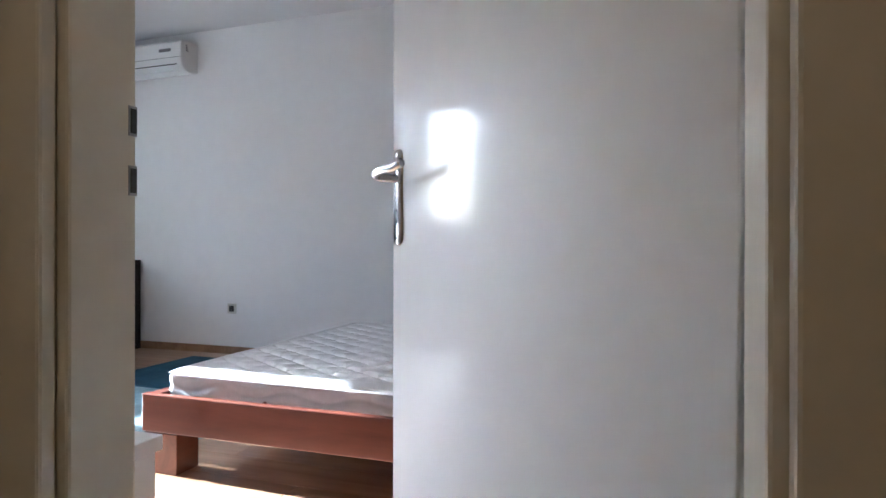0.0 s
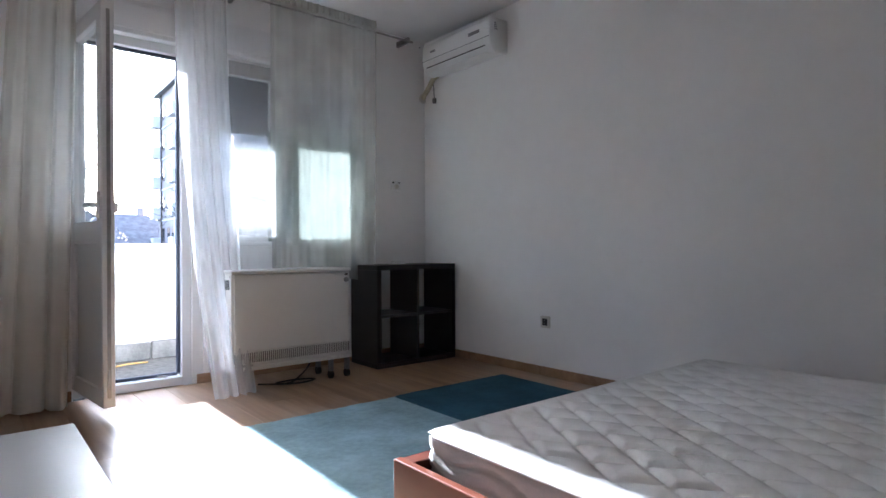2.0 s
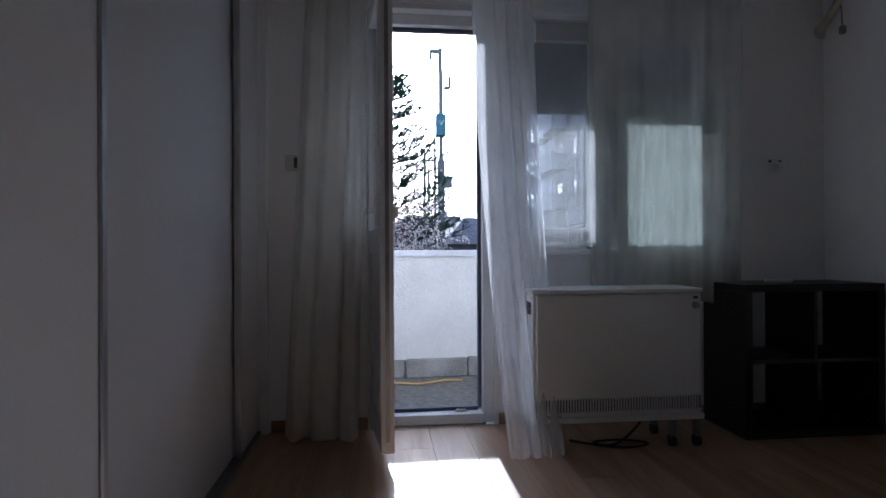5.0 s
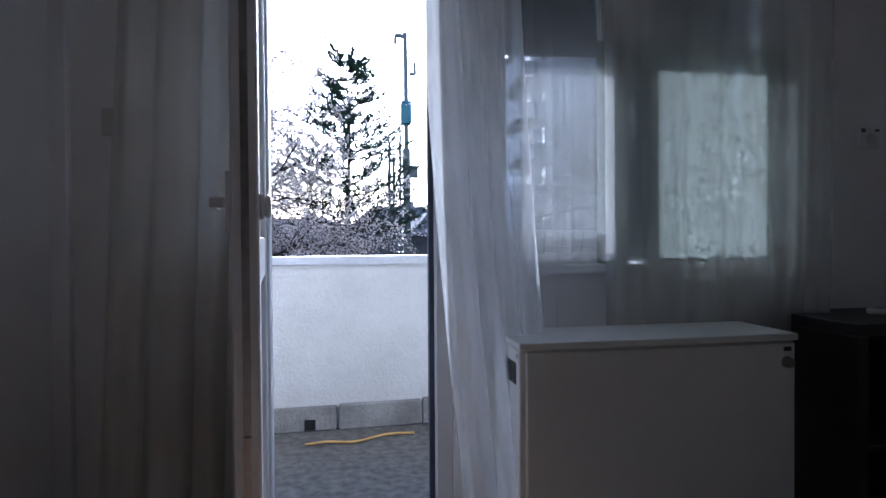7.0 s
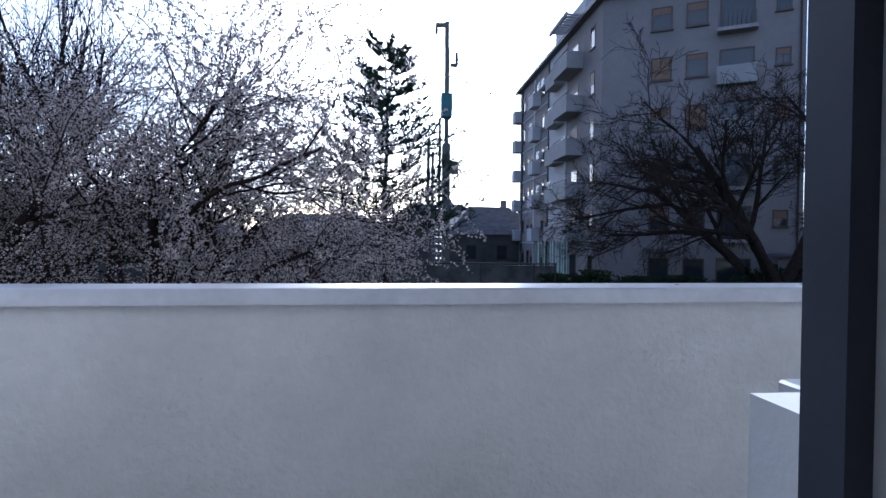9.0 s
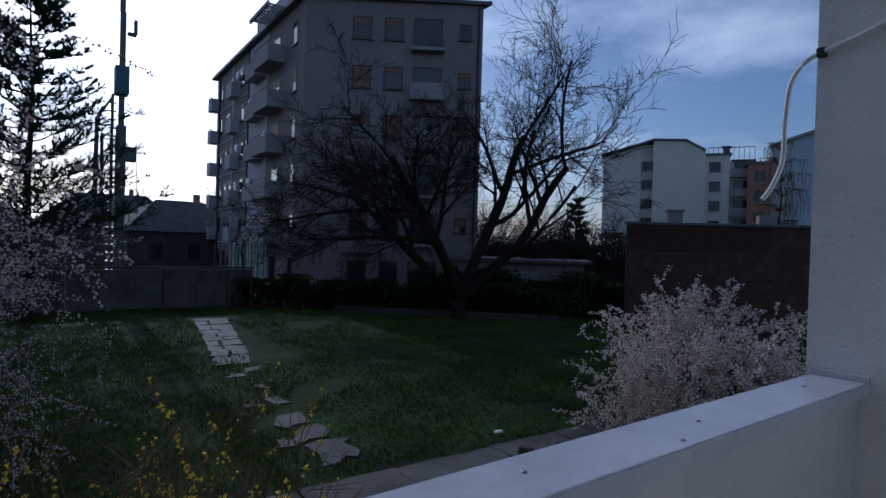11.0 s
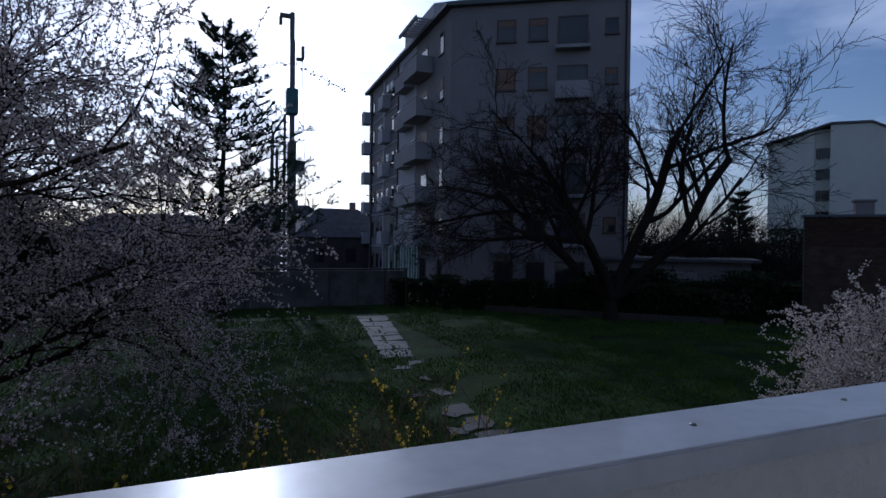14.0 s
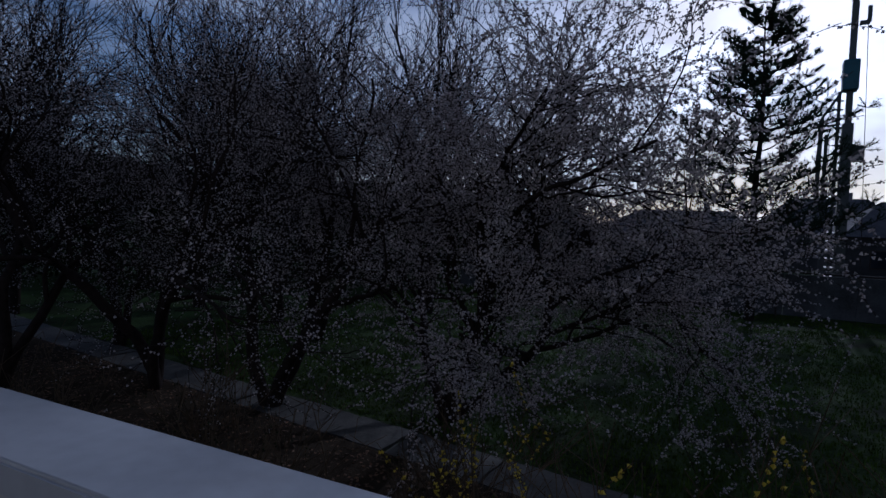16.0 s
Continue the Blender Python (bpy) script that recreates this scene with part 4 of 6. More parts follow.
# ---- curtains ----
def cloth(name, top, bottom, z1, z0, folds, amp, m, parent, nu=150, nv=40, shape=1.0, seed=0, gather=None):
    """A hanging cloth from a line in plan at z1 to another at z0, with folds; shape bends the way between the two."""
    V, F = [], []
    for j in range(nv + 1):
        v = j / nv
        w = v ** shape
        for i in range(nu + 1):
            u = i / nu
            a, b = Vector(top[0]).lerp(Vector(top[1]), u), Vector(bottom[0]).lerp(Vector(bottom[1]), u)
            p = a.lerp(b, w)
            along = (b - a) if (b - a).length > 1e-6 else Vector((1, 0))
            ph = folds * u * 2 * math.pi + 1.3 * math.sin(u * 5 + seed) + 0.5 * noise.noise((u * 3, v * 1.5, seed))
            k = amp * (0.6 + 0.6 * v + 0.5 * noise.noise((u * 6, v * 2, seed + 5)))
            y = p.y + k * math.sin(ph) + 0.35 * k * math.sin(2.3 * ph + 1)
            V.append((p.x + 0.4 * k * math.cos(ph), y, z1 + (z0 - z1) * v + 0.012 * v * noise.noise((u * 9, seed, 2))))
    for j in range(nv):
        for i in range(nu):
            a = j * (nu + 1) + i
            F.append((a, a + 1, a + nu + 2, a + nu + 1))
    return raw(name, V, F, m, parent, True)


cr_ = thing("curtain_rail", "thin metal curtain rail under the ceiling", "curtain rail")
part("rail", rods(((0.86, 4.945, 2.615), (3.64, 4.945, 2.615), 0.008)), STEEL, cr_)
part("rail", rods(((0.86, 4.99, 2.635), (3.60, 4.99, 2.635), 0.006)), STEEL, cr_)
for x in (0.9, 2.2, 3.62):
    part("bracket", boxes(((x - 0.012, 4.935, 2.60), (x + 0.012, YN, 2.645)), bev=0.002), STEEL, cr_)
part("end_cap", rods(((3.64, 4.945, 2.615), (3.665, 4.945, 2.615), 0.012, 0.009)), STEEL, cr_)
c = thing("sheer_curtain", "white sheer curtain hanging across the window to behind the heater", "curtain")
cloth("cloth", ((2.43, 4.95), (3.30, 4.945)), ((2.44, 4.955), (3.28, 4.95)), 2.69, 0.66, 6, 0.008, SHEER, c, 220, 30, seed=1)
cloth("hem", ((2.43, 4.946), (3.30, 4.941)), ((2.43, 4.947), (3.30, 4.942)), 2.70, 2.64, 16, 0.008, SHEER, c, 220, 3, seed=1)
c = thing("sheer_curtain", "white sheer curtain trailing on the floor beside the heater", "curtain")
cloth("cloth", ((1.80, 4.95), (2.13, 4.96)), ((1.90, 4.53), (2.17, 4.57)), 2.68, 0.012, 4, 0.012, VOILED, c, 160, 60, shape=1.9, seed=3)
c = thing("sheer_curtain", "very thin sheer curtain stretched before the window", "curtain")
cloth("cloth", ((2.08, 4.955), (2.46, 4.955)), ((2.10, 4.93), (2.46, 4.93)), 2.68, 0.70, 5, 0.012, VOILE2, c, 120, 40, seed=4)
c = thing("linen_curtain", "ivory linen curtain gathered beside the balcony door", "curtain")
cloth("cloth", ((0.98, 4.95), (1.29, 4.95)), ((0.84, 4.94), (1.22, 4.88)), 2.69, 0.015, 3.4, 0.022, DRAPE, c, 160, 40, seed=7)
c = thing("cafe_curtain", "short pale floral curtain covering the window pane", "curtain")
cloth("cloth", ((2.47, 5.095), (3.23, 5.095)), ((2.47, 5.095), (3.23, 5.095)), 1.74, 0.953, 7, 0.006, LACE, c, 160, 16, seed=9)
part("cord", rods(((2.45, 5.095, 1.742), (3.25, 5.095, 1.742), 0.004)), STEEL, c)
c = thing("net_curtain", "grey pleated net curtain in the window", "curtain")
cloth("cloth", ((2.18, 5.075), (2.52, 5.075)), ((2.18, 5.075), (2.52, 5.075)), 2.20, 0.99, 9, 0.01, NETC, c, 160, 16, seed=11)


# ---- garden ----
GZ = -2.23
rng = random.Random(5)


def ground_z(x, y):
    return GZ + 0.03 * noise.noise((x * 0.25, y * 0.25, 0)) + 0.012 * noise.noise((x * 1.1, y * 1.1, 3))


xs = [-900, -300, -100, -50] + [-30 + i * 0.75 for i in range(95)] + [60, 120, 300, 900]
ys = [-600, -100, -20, 5.39] + [5.5 + i * 0.75 for i in range(72)] + [80, 150, 400, 1500]
V = [(x, y, ground_z(x, y) if -30 < x < 42 and 5 < y < 60 else GZ - 0.02) for y in ys for x in xs]
nx = len(xs)
F = [(j * nx + i, j * nx + i + 1, (j + 1) * nx + i + 1, (j + 1) * nx + i) for j in range(len(ys) - 1) for i in range(nx - 1)]
tagged(raw("ground", V, F, GRASSB, None, True), "rough lawn", kind="structure")


def near_path(x, y):
    return abs(y - path_y(x)) < 0.62


def path_y(x):
    return 13.15 + (0.0 if x > 3 else 0.10 * (3 - x))


# grass tufts
V, F = [], []
for k in range(210000):
    x, y = rng.uniform(-14, 24), 8.0 + (rng.random() ** 1.5) * 28
    if near_path(x, y) or (y > 22 and abs(x - 8) < 0.75) or noise.noise((x * 0.5, y * 0.5, 9)) < -0.32 or (x < -1 and y < path_y(x) - 0.6):
        continue
    z = ground_z(x, y) - 0.01
    h = rng.uniform(0.025, 0.075) * (1.25 + noise.noise((x * 0.7, y * 0.7, 4)))
    for b in range(2):
        a = rng.uniform(0, 6.28)
        w, t = rng.uniform(0.008, 0.018), rng.uniform(0, 0.06)
        i = len(V)
        c_, s_ = math.cos(a), math.sin(a)
        V += [(x - w * c_, y - w * s_, z), (x + w * c_, y + w * s_, z), (x + t * s_, y - t * c_, z + h)]
        F.append((i, i + 1, i + 2))
tagged(raw("grass", V, F, GRASSM), "patchy green lawn grass", "grass", kind="stuff")

# soil under the trees on this side of the path
V = [(-30, 5.6, GZ + 0.03), (1.5, 5.6, GZ + 0.03), (1.5, path_y(1.5) - 0.5, GZ + 0.05), (-30, path_y(-30) - 0.5, GZ + 0.05)]
tagged(raw("soil_bed", V, [(0, 1, 2, 3)], SOIL), "bare soil with dead leaves under the trees", kind="structure")
V, F = [], []
for k in range(9000):
    x = rng.uniform(-14, 3)
    y = rng.uniform(7, path_y(x) - 0.5)
    a, r, i = rng.uniform(0, 6.3), rng.uniform(0.02, 0.045), len(V)
    for q in range(4):
        V.append((x + r * math.cos(a + q * 1.57) * (1 if q % 2 else 0.55), y + r * math.sin(a + q * 1.57) * (1 if q % 2 else 0.55), GZ + 0.06 + rng.uniform(0, 0.03)))
    F.append((i, i + 1, i + 2, i + 3))
tagged(raw("fallen_leaves", V, F, surf("fallen_leaf", (0.17, 0.09, 0.045), 0.8, 0.3, 3.0, island=0.4)), "brown fallen leaves on the soil", "leaves", kind="stuff")


def slab(quad, z0, z1, jag, seed):
    """An irregular concrete slab from its rough outline."""
    r = random.Random(seed)
    out = []
    for i in range(len(quad)):
        a, b = Vector(quad[i]), Vector(quad[(i + 1) % len(quad)])
        n_ = max(2, int((b - a).length / 0.25))
        for k in range(n_):
            p = a.lerp(b, k / n_)
            out.append((p.x + r.uniform(-jag, jag), p.y + r.uniform(-jag, jag)))
    bm = bmesh.new()
    wedge(bm, out, z0, z1)
    return bm


pv = tagged(new("pavement"), "cracked damp concrete garden path", kind="structure")
x = -26.0
k = 0
while x < 20:
    L = rng.uniform(1.1, 2.0)
    y0, y1 = path_y(x), path_y(x + L)
    part("path_slab", slab([(x + 0.02, y0 - 0.48), (x + L - 0.02, y1 - 0.48), (x + L - 0.02, y1 + 0.48), (x + 0.02, y0 + 0.48)], GZ - 0.1, GZ + 0.045 + 0.008 * (k % 3), 0.03, k), PATHC, pv)
    x += L
    k += 1
# broken strip of slabs across the lawn
yb = 22.4
while yb < 31.4:
    L = rng.uniform(0.5, 1.3)
    t = (yb - 22.4) / 9.2
    xc, w = 6.72 + 1.45 * t, 0.50 + 0.20 * t
    mid, tilt = xc + rng.uniform(-0.25, 0.25) * w, rng.uniform(-0.35, 0.15)
    for xa, xb in ((xc - w, mid - 0.03), (mid + 0.03, xc + w)):
        part("path_slab", slab([(xa, yb), (xb, yb + tilt * (xb - xa)), (xb + 0.16 * L, yb + L + tilt * (xb - xa)), (xa + 0.16 * L, yb + L)], GZ - 0.1, GZ + 0.022 + rng.uniform(0, 0.02), 0.05, k), PATHC, pv)
        k += 1
    yb += L + 0.05
for (xc, yc, w, h) in ((6.36, 14.9, 0.42, 0.5), (6.34, 15.95, 0.3, 0.42), (6.27, 16.9, 0.28, 0.4), (5.74, 15.6, 0.16, 0.22), (6.5, 18.3, 0.18, 0.28), (5.9, 18.2, 0.12, 0.16), (6.62, 19.6, 0.12, 0.2), (6.35, 21.1, 0.2, 0.22), (6.95, 21.6, 0.3, 0.3)):
    part("path_slab", slab([(xc - w, yc - h), (xc + w * 0.8, yc - h * 0.8), (xc + w, yc + h), (xc - w * 0.7, yc + h * 0.9)], GZ - 0.1, GZ + 0.018, 0.12, k), PATHC, pv)
    k += 1

# far concrete fence wall with a rail on posts
fw = tagged(new("fence_wall"), "stained concrete boundary wall at the end of the lawn", kind="structure")
for k in range(9):
    x0 = -13.4 + k * 2.75
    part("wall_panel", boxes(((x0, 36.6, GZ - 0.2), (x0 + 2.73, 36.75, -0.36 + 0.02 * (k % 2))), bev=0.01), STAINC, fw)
fr_ = thing("pipe_fence", "rusty pipe fence standing before the boundary wall", "fence")
part("rail", rods(((-2.0, 36.2, -0.22), (11.0, 35.2, -0.2), 0.045), sides=8), IRON, fr_)
for x, y in ((-1.5, 36.16), (2.8, 35.83), (6.9, 35.5), (9.75, 35.3), (10.9, 35.2)):
    part("post", rods(((x, y, GZ - 0.1), (x, y, -0.2), 0.05), sides=8), IRON, fr_)

# low rail by the path, with a stone post
lr = thing("low_rail", "low rusty iron rail beside the garden path", "rail")
part("rail", rods(((7.75, 11.55, -1.47), (11.0, 11.23, -1.55), 0.028), sides=8), IRON, lr)
for x in (8.2, 10.3):
    part("post", rods(((x, 11.5 - (x - 8.2) * 0.1, GZ - 0.1), (x, 11.5 - (x - 8.2) * 0.1, -1.36), 0.025), sides=8), IRON, lr)
sp = thing("stone_post", "broken mossy stone gatepost beside the path", "post", pose(7.6, 11.6, GZ, 0, 0, 12))
for (x0, x1, h) in ((-0.24, 0.0, 0.62), (0.005, 0.24, 0.86)):
    bm = boxes(((x0, -0.15, -0.1), (x1, 0.15, h)), bev=0.03, seg=2)
    for v in bm.verts:
        v.co += Vector(noise.noise_vector(v.co * 6)) * 0.03
        if v.co.z > 0.3:
            v.co.x += ((x0 + x1) / 2 - v.co.x) * 0.45
            v.co.y *= 0.6
    part("block", bm, STONE, sp)
tagged(mesh_ob("litter", boxes(((9.3, 14.1, GZ + 0.03), (9.48, 14.2, GZ + 0.08)), bev=0.02), PVC), "white scrap of litter on the lawn", "litter")


# ---- plants ----
def grow(r, p, d, length, rad, depth, kids, spread, up, out, tips, taper=0.55, seglen=0.5, wob=0.18, ratio=0.68, start=0.3):
    """Branch out from p along d; fills out with (points, radii, depth) and tips with end twigs."""
    n_ = max(3, int(length / seglen))
    pts, rad_ = [p.copy()], [rad]
    dd = d.normalized()
    for i in range(n_):
        dd = (dd + Vector((r.gauss(0, wob), r.gauss(0, wob), r.gauss(0, wob) + up * 0.12))).normalized()
        pts.append(pts[-1] + dd * (length / n_))
        rad_.append(rad * (1 - (1 - taper) * (i + 1) / n_))
    out.append((pts, rad_, depth))
    if depth <= 0:
        tips.append(pts)
        return
    for k in range(kids[depth] if isinstance(kids, dict) else kids):
        f = start + (1 - start) * (k + r.random()) / (kids[depth] if isinstance(kids, dict) else kids)
        i = min(len(pts) - 2, int(f * (len(pts) - 1)))
        q = pts[i].lerp(pts[i + 1], f * (len(pts) - 1) - i)
        ax = dd.orthogonal().normalized()
        ax.rotate(Matrix.Rotation(r.uniform(0, 6.283), 3, dd))
        a = radians(spread * r.uniform(0.6, 1.25))
        nd = (pts[i + 1] - pts[i]).normalized() * math.cos(a) + ax * math.sin(a)
        grow(r, q, nd, length * ratio * r.uniform(0.7, 1.15), rad_[i] * 0.55, depth - 1, kids, spread, up, out, tips, taper * 0.8, seglen * 0.7, wob, ratio, start * 0.6)


def puffs(r, pts_list, every, jit, size, cap=10 ** 9):
    """Small tumbled tufts along the twigs."""
    V, F = [], []
    cnt = 0
    for pts in pts_list:
        for a, b in zip(pts[:-1], pts[1:]):
            m_ = (b - a).length / every
            for k in range(int(m_) + (1 if r.random() < m_ % 1 else 0)):
                if cnt >= cap:
                    return V, F
                cnt += 1
                p = a.lerp(b, r.random()) + Vector((r.gauss(0, jit), r.gauss(0, jit), r.gauss(0, jit)))
                s = size * r.uniform(0.6, 1.3)
                i = len(V)
                u = Vector((r.gauss(0, 1), r.gauss(0, 1), r.gauss(0, 1))).normalized()
                w = u.orthogonal().normalized()
                t = u.cross(w)
                V.extend([p + u * s, p - u * s * 0.4 + w * s, p - u * s * 0.4 - w * s * 0.6 + t * s * 0.8, p - u * s * 0.4 - w * s * 0.5 - t * s * 0.8])
                F.extend([(i, i + 1, i + 2), (i, i + 2, i + 3), (i, i + 3, i + 1), (i + 1, i + 3, i + 2)])
    return V, F


def tree(name, label, base, seed, stems, length, rad, depth, kids, spread, up, bark, ratio=0.68, bloom=None, thin=0.004, seglen=0.5, wob=0.16, dens=0.05, jit=0.03, size=0.02, cap=10 ** 9, start=0.3, bole=0.0):
    r = random.Random(seed)
    e = thing(name, label, "tree", pose(*base))
    out, tips = [], []
    if bole:
        out.append(([Vector((0, 0, -0.1)), Vector((0.02, 0, bole * 0.15)), Vector((-0.04, 0.02, bole * 0.6)), Vector((0, 0, bole + 0.2))], [rad * 1.9, rad * 1.45, rad * 1.25, rad * 1.1], depth))
    for d, k in stems:
        grow(r, Vector((0, 0, bole - 0.05)) + Vector((d[0], d[1], 0)) * 0.12, Vector(d), length * k, rad * (0.6 + 0.4 * k), depth, kids, spread, up, out, tips, 0.6, seglen, wob, ratio, start)
    V, F = tubes([(p, [max(q, thin) for q in ra]) for p, ra, dp in out if dp >= depth - 1], 8)
    raw("trunk", V, F, bark, e, True)
    V, F = tubes([(p, [max(q, thin) for q in ra]) for p, ra, dp in out if dp < depth - 1 and dp > 0], 5)
    tagged(raw("branchwork", V, F, bark, e, True), kind="stuff")
    V, F = tubes([(p, [max(q, thin) for q in ra]) for p, ra, dp in out if dp == 0], 3)
    tagged(raw("twigwork", V, F, bark, e), kind="stuff")
    if bloom:
        V, F = puffs(r, [p for p, ra, dp in out if dp <= 1], dens, jit, size, cap)
        tagged(raw("blossom", V, F, bloom, e), kind="stuff")
    return e


# large bare tree before the block of flats
tree("bare_tree", "large bare deciduous tree with wide spreading limbs on the lawn", (18.3, 27.6, GZ), 11,
     [((-0.30, 0.15, 1), 1.05), ((0.22, -0.12, 1), 1.2), ((-0.95, 0.62, 0.55), 1.0), ((0.75, -0.5, 0.75), 1.12), ((-0.55, -0.5, 0.8), 0.9)], 7.0, 0.25, 5, {5: 5, 4: 5, 3: 4, 2: 4, 1: 5}, 43, 0.08, BARK, 0.62, thin=0.0095, seglen=0.8, wob=0.085, start=0.34, bole=1.1)
# blossoming shrub tree beside the path
tree("blossom_bush", "round white-blossoming plum bush beside the garden path", (13.3, 12.1, GZ), 21,
     [((-0.5, -0.2, 0.8), 1.0), ((0.2, 0.35, 1), 1.0), ((0.55, -0.3, 0.75), 1.0), ((-0.1, -0.5, 0.9), 0.9), ((-0.35, 0.4, 0.9), 0.9), ((0.0, 0.0, 1), 0.7), ((0.8, -0.7, 0.4), 1.05), ((-0.8, 0.6, 0.4), 1.05)], 1.6, 0.05, 4, {4: 6, 3: 5, 2: 5, 1: 3}, 54, -0.15, BARKC, 0.72, BLOSSW, 0.004, 0.3, 0.17, 0.022, 0.022, 0.021, 120000)
# cherry plums on the other side
tree("blossom_tree", "white-blossoming cherry plum with a low fork and arching branches", (-3.0, 15.2, GZ), 31,
     [((0.05, 0.0, 1), 0.95), ((0.9, -0.15, 0.72), 0.8), ((-0.35, 0.25, 1), 0.9), ((0.55, -0.1, 1), 1.0), ((0.35, 0.5, 1), 0.9)], 4.7, 0.115, 4, {4: 7, 3: 6, 2: 5, 1: 4}, 47, 0.08, BARKC, 0.67, BLOSS, 0.004, 0.4, 0.15, 0.034, 0.016, 0.019, 150000, start=0.38)
tree("blossom_tree", "white-blossoming cherry plum with several dark stems", (-5.9, 13.9, GZ), 32,
     [((0.15, 0.0, 1), 1.0), ((-0.4, -0.2, 0.95), 0.95), ((0.35, 0.3, 1), 0.9)], 4.6, 0.12, 4, {4: 6, 3: 5, 2: 4, 1: 4}, 44, 0.2, BARKC, 0.70, BLOSS, 0.004, 0.4, 0.16, 0.06, 0.015, 0.016, 50000, start=0.5)
tree("blossom_tree", "tall slender cherry plum with sparse blossom", (-8.5, 13.4, GZ), 33,
     [((0.1, 0.05, 1), 1.1), ((-0.3, 0.25, 1), 1.0), ((0.4, -0.1, 1), 0.9)], 4.8, 0.12, 4, {4: 6, 3: 5, 2: 4, 1: 4}, 40, 0.25, BARKC, 0.70, BLOSS, 0.004, 0.4, 0.16, 0.08, 0.015, 0.016, 40000, start=0.5)
tree("blossom_tree", "cherry plum with thin blossom behind the path", (-9.3, 19.2, GZ), 34,
     [((0.0, 0.1, 1), 1.1), ((0.4, -0.2, 1), 0.95)], 5.0, 0.13, 4, {4: 6, 3: 5, 2: 4, 1: 4}, 44, 0.2, BARKC, 0.70, BLOSS, 0.005, 0.4, 0.16, 0.07, 0.02, 0.02, 40000, start=0.5)
for k, (x, y) in enumerate(((-10.6, 11.6), (-12.6, 15.2))):
    tree("blossom_tree", "dark-stemmed cherry plum with sparse blossom over the soil bed", (x, y, GZ), 37 + k,
         [((0.2, 0.1, 1), 1.05), ((-0.35, 0.0, 1), 0.95), ((0.3, 0.35, 1), 0.9)], 4.5, 0.11, 4, {4: 7, 3: 5, 2: 4, 1: 4}, 46, 0.12, BARKC, 0.70, BLOSS, 0.005, 0.4, 0.17, 0.08, 0.015, 0.017, 34000, start=0.45)
for k, (x, y, L) in enumerate(((-9.2, 25.5, 6.8), (-14.7, 25.7, 6.8), (-16.7, 21.0, 6.4), (-20.0, 29.0, 7.0), (-13.5, 33.0, 6.6), (-15.5, 12.6, 6.2), (-19.5, 16.0, 6.6), (-12.2, 20.5, 6.4))):
    tree("bare_tree", "tall bare tree with dense upright twigs", (x, y, GZ), 41 + k, [((0.05, 0, 1), 1.1), ((-0.25, 0.1, 1), 0.95)], L, 0.2, 4, {4: 7, 3: 6, 2: 5, 1: 4}, 36, 0.45, BARK, 0.62, thin=0.008, seglen=0.6, wob=0.085, start=0.4)
for k, (x, y, L) in enumerate(((26.5, 31.0, 3.2), (29.5, 28.0, 2.8), (33.0, 27.0, 2.6), (28.2, 36.0, 3.3), (31.6, 34.4, 3.5), (34.6, 31.5, 3.0), (27.0, 38.5, 4.2), (30.5, 39.5, 4.4), (33.8, 37.0, 4.0))):
    tree("bare_tree", "low bare tree behind the garden wall", (x, y, GZ), 61 + k, [((0.1, 0, 1), 1.0), ((-0.3, 0.1, 0.9), 0.9)], L, 0.12, 4, {4: 6, 3: 5, 2: 4, 1: 4}, 42, 0.2, BARK, 0.7, thin=0.008, seglen=0.5)


def pine(name, label, base, H, R, seed, n_whorl=15):
    r = random.Random(seed)
    e = thing(name, label, "tree", pose(*base))
    trunk = [Vector((0.06 * math.sin(k), 0.05 * math.cos(k * 1.3), H * k / 12)) for k in range(13)]
    V, F = tubes([(trunk, [0.19 * (1 - 0.95 * k / 12) + 0.01 for k in range(13)])], 8)
    raw("trunk", V, F, BARK, e, True)
    limbs, tips = [], []
    for k in range(n_whorl):
        f = 0.22 + 0.76 * k / n_whorl
        for q in range(r.randint(5, 7)):
            a = r.uniform(0, 6.28)
            L = R * (1.08 - f) * r.uniform(0.6, 1.25) + 0.25
            p = Vector((0, 0, H * f))
            d = Vector((math.cos(a), math.sin(a), r.uniform(-0.15, 0.2)))
            pts = [p]
            for s in range(6):
                d = (d + Vector((r.gauss(0, 0.09), r.gauss(0, 0.09), 0.09))).normalized()
                pts.append(pts[-1] + d * L / 6)
            limbs.append((pts, [0.035 * (1 - s / 8) for s in range(7)]))
            for s in range(2, 7):
                for _ in range(5):
                    dd = (d + Vector((r.gauss(0, 0.8), r.gauss(0, 0.8), r.gauss(0.25, 0.4)))).normalized()
                    tp = [pts[s], pts[s] + dd * 0.3 * (1.2 - f), pts[s] + dd * 0.62 * (1.2 - f) + Vector((0, 0, 0.06))]
                    limbs.append((tp, [0.012, 0.01, 0.006]))
                    tips.append(tp)
    V, F = tubes(limbs, 4)
    tagged(raw("branchwork", V, F, BARK, e, True), kind="stuff")
    V, F = [], []
    for tp in tips:
        ax = (tp[-1] - tp[0]).normalized()
        for q in range(26):
            p = tp[0].lerp(tp[-1], r.uniform(0.15, 1.05))
            d = (ax * 0.8 + Vector((r.gauss(0, 0.6), r.gauss(0, 0.6), r.gauss(0, 0.6)))).normalized() * r.uniform(0.10, 0.19)
            w = d.orthogonal().normalized() * 0.018
            i = len(V)
            V += [p - w, p + w, p + d]
            F.append((i, i + 1, i + 2))
    tagged(raw("needle_foliage", V, F, NEEDLE, e), kind="stuff")
    return e


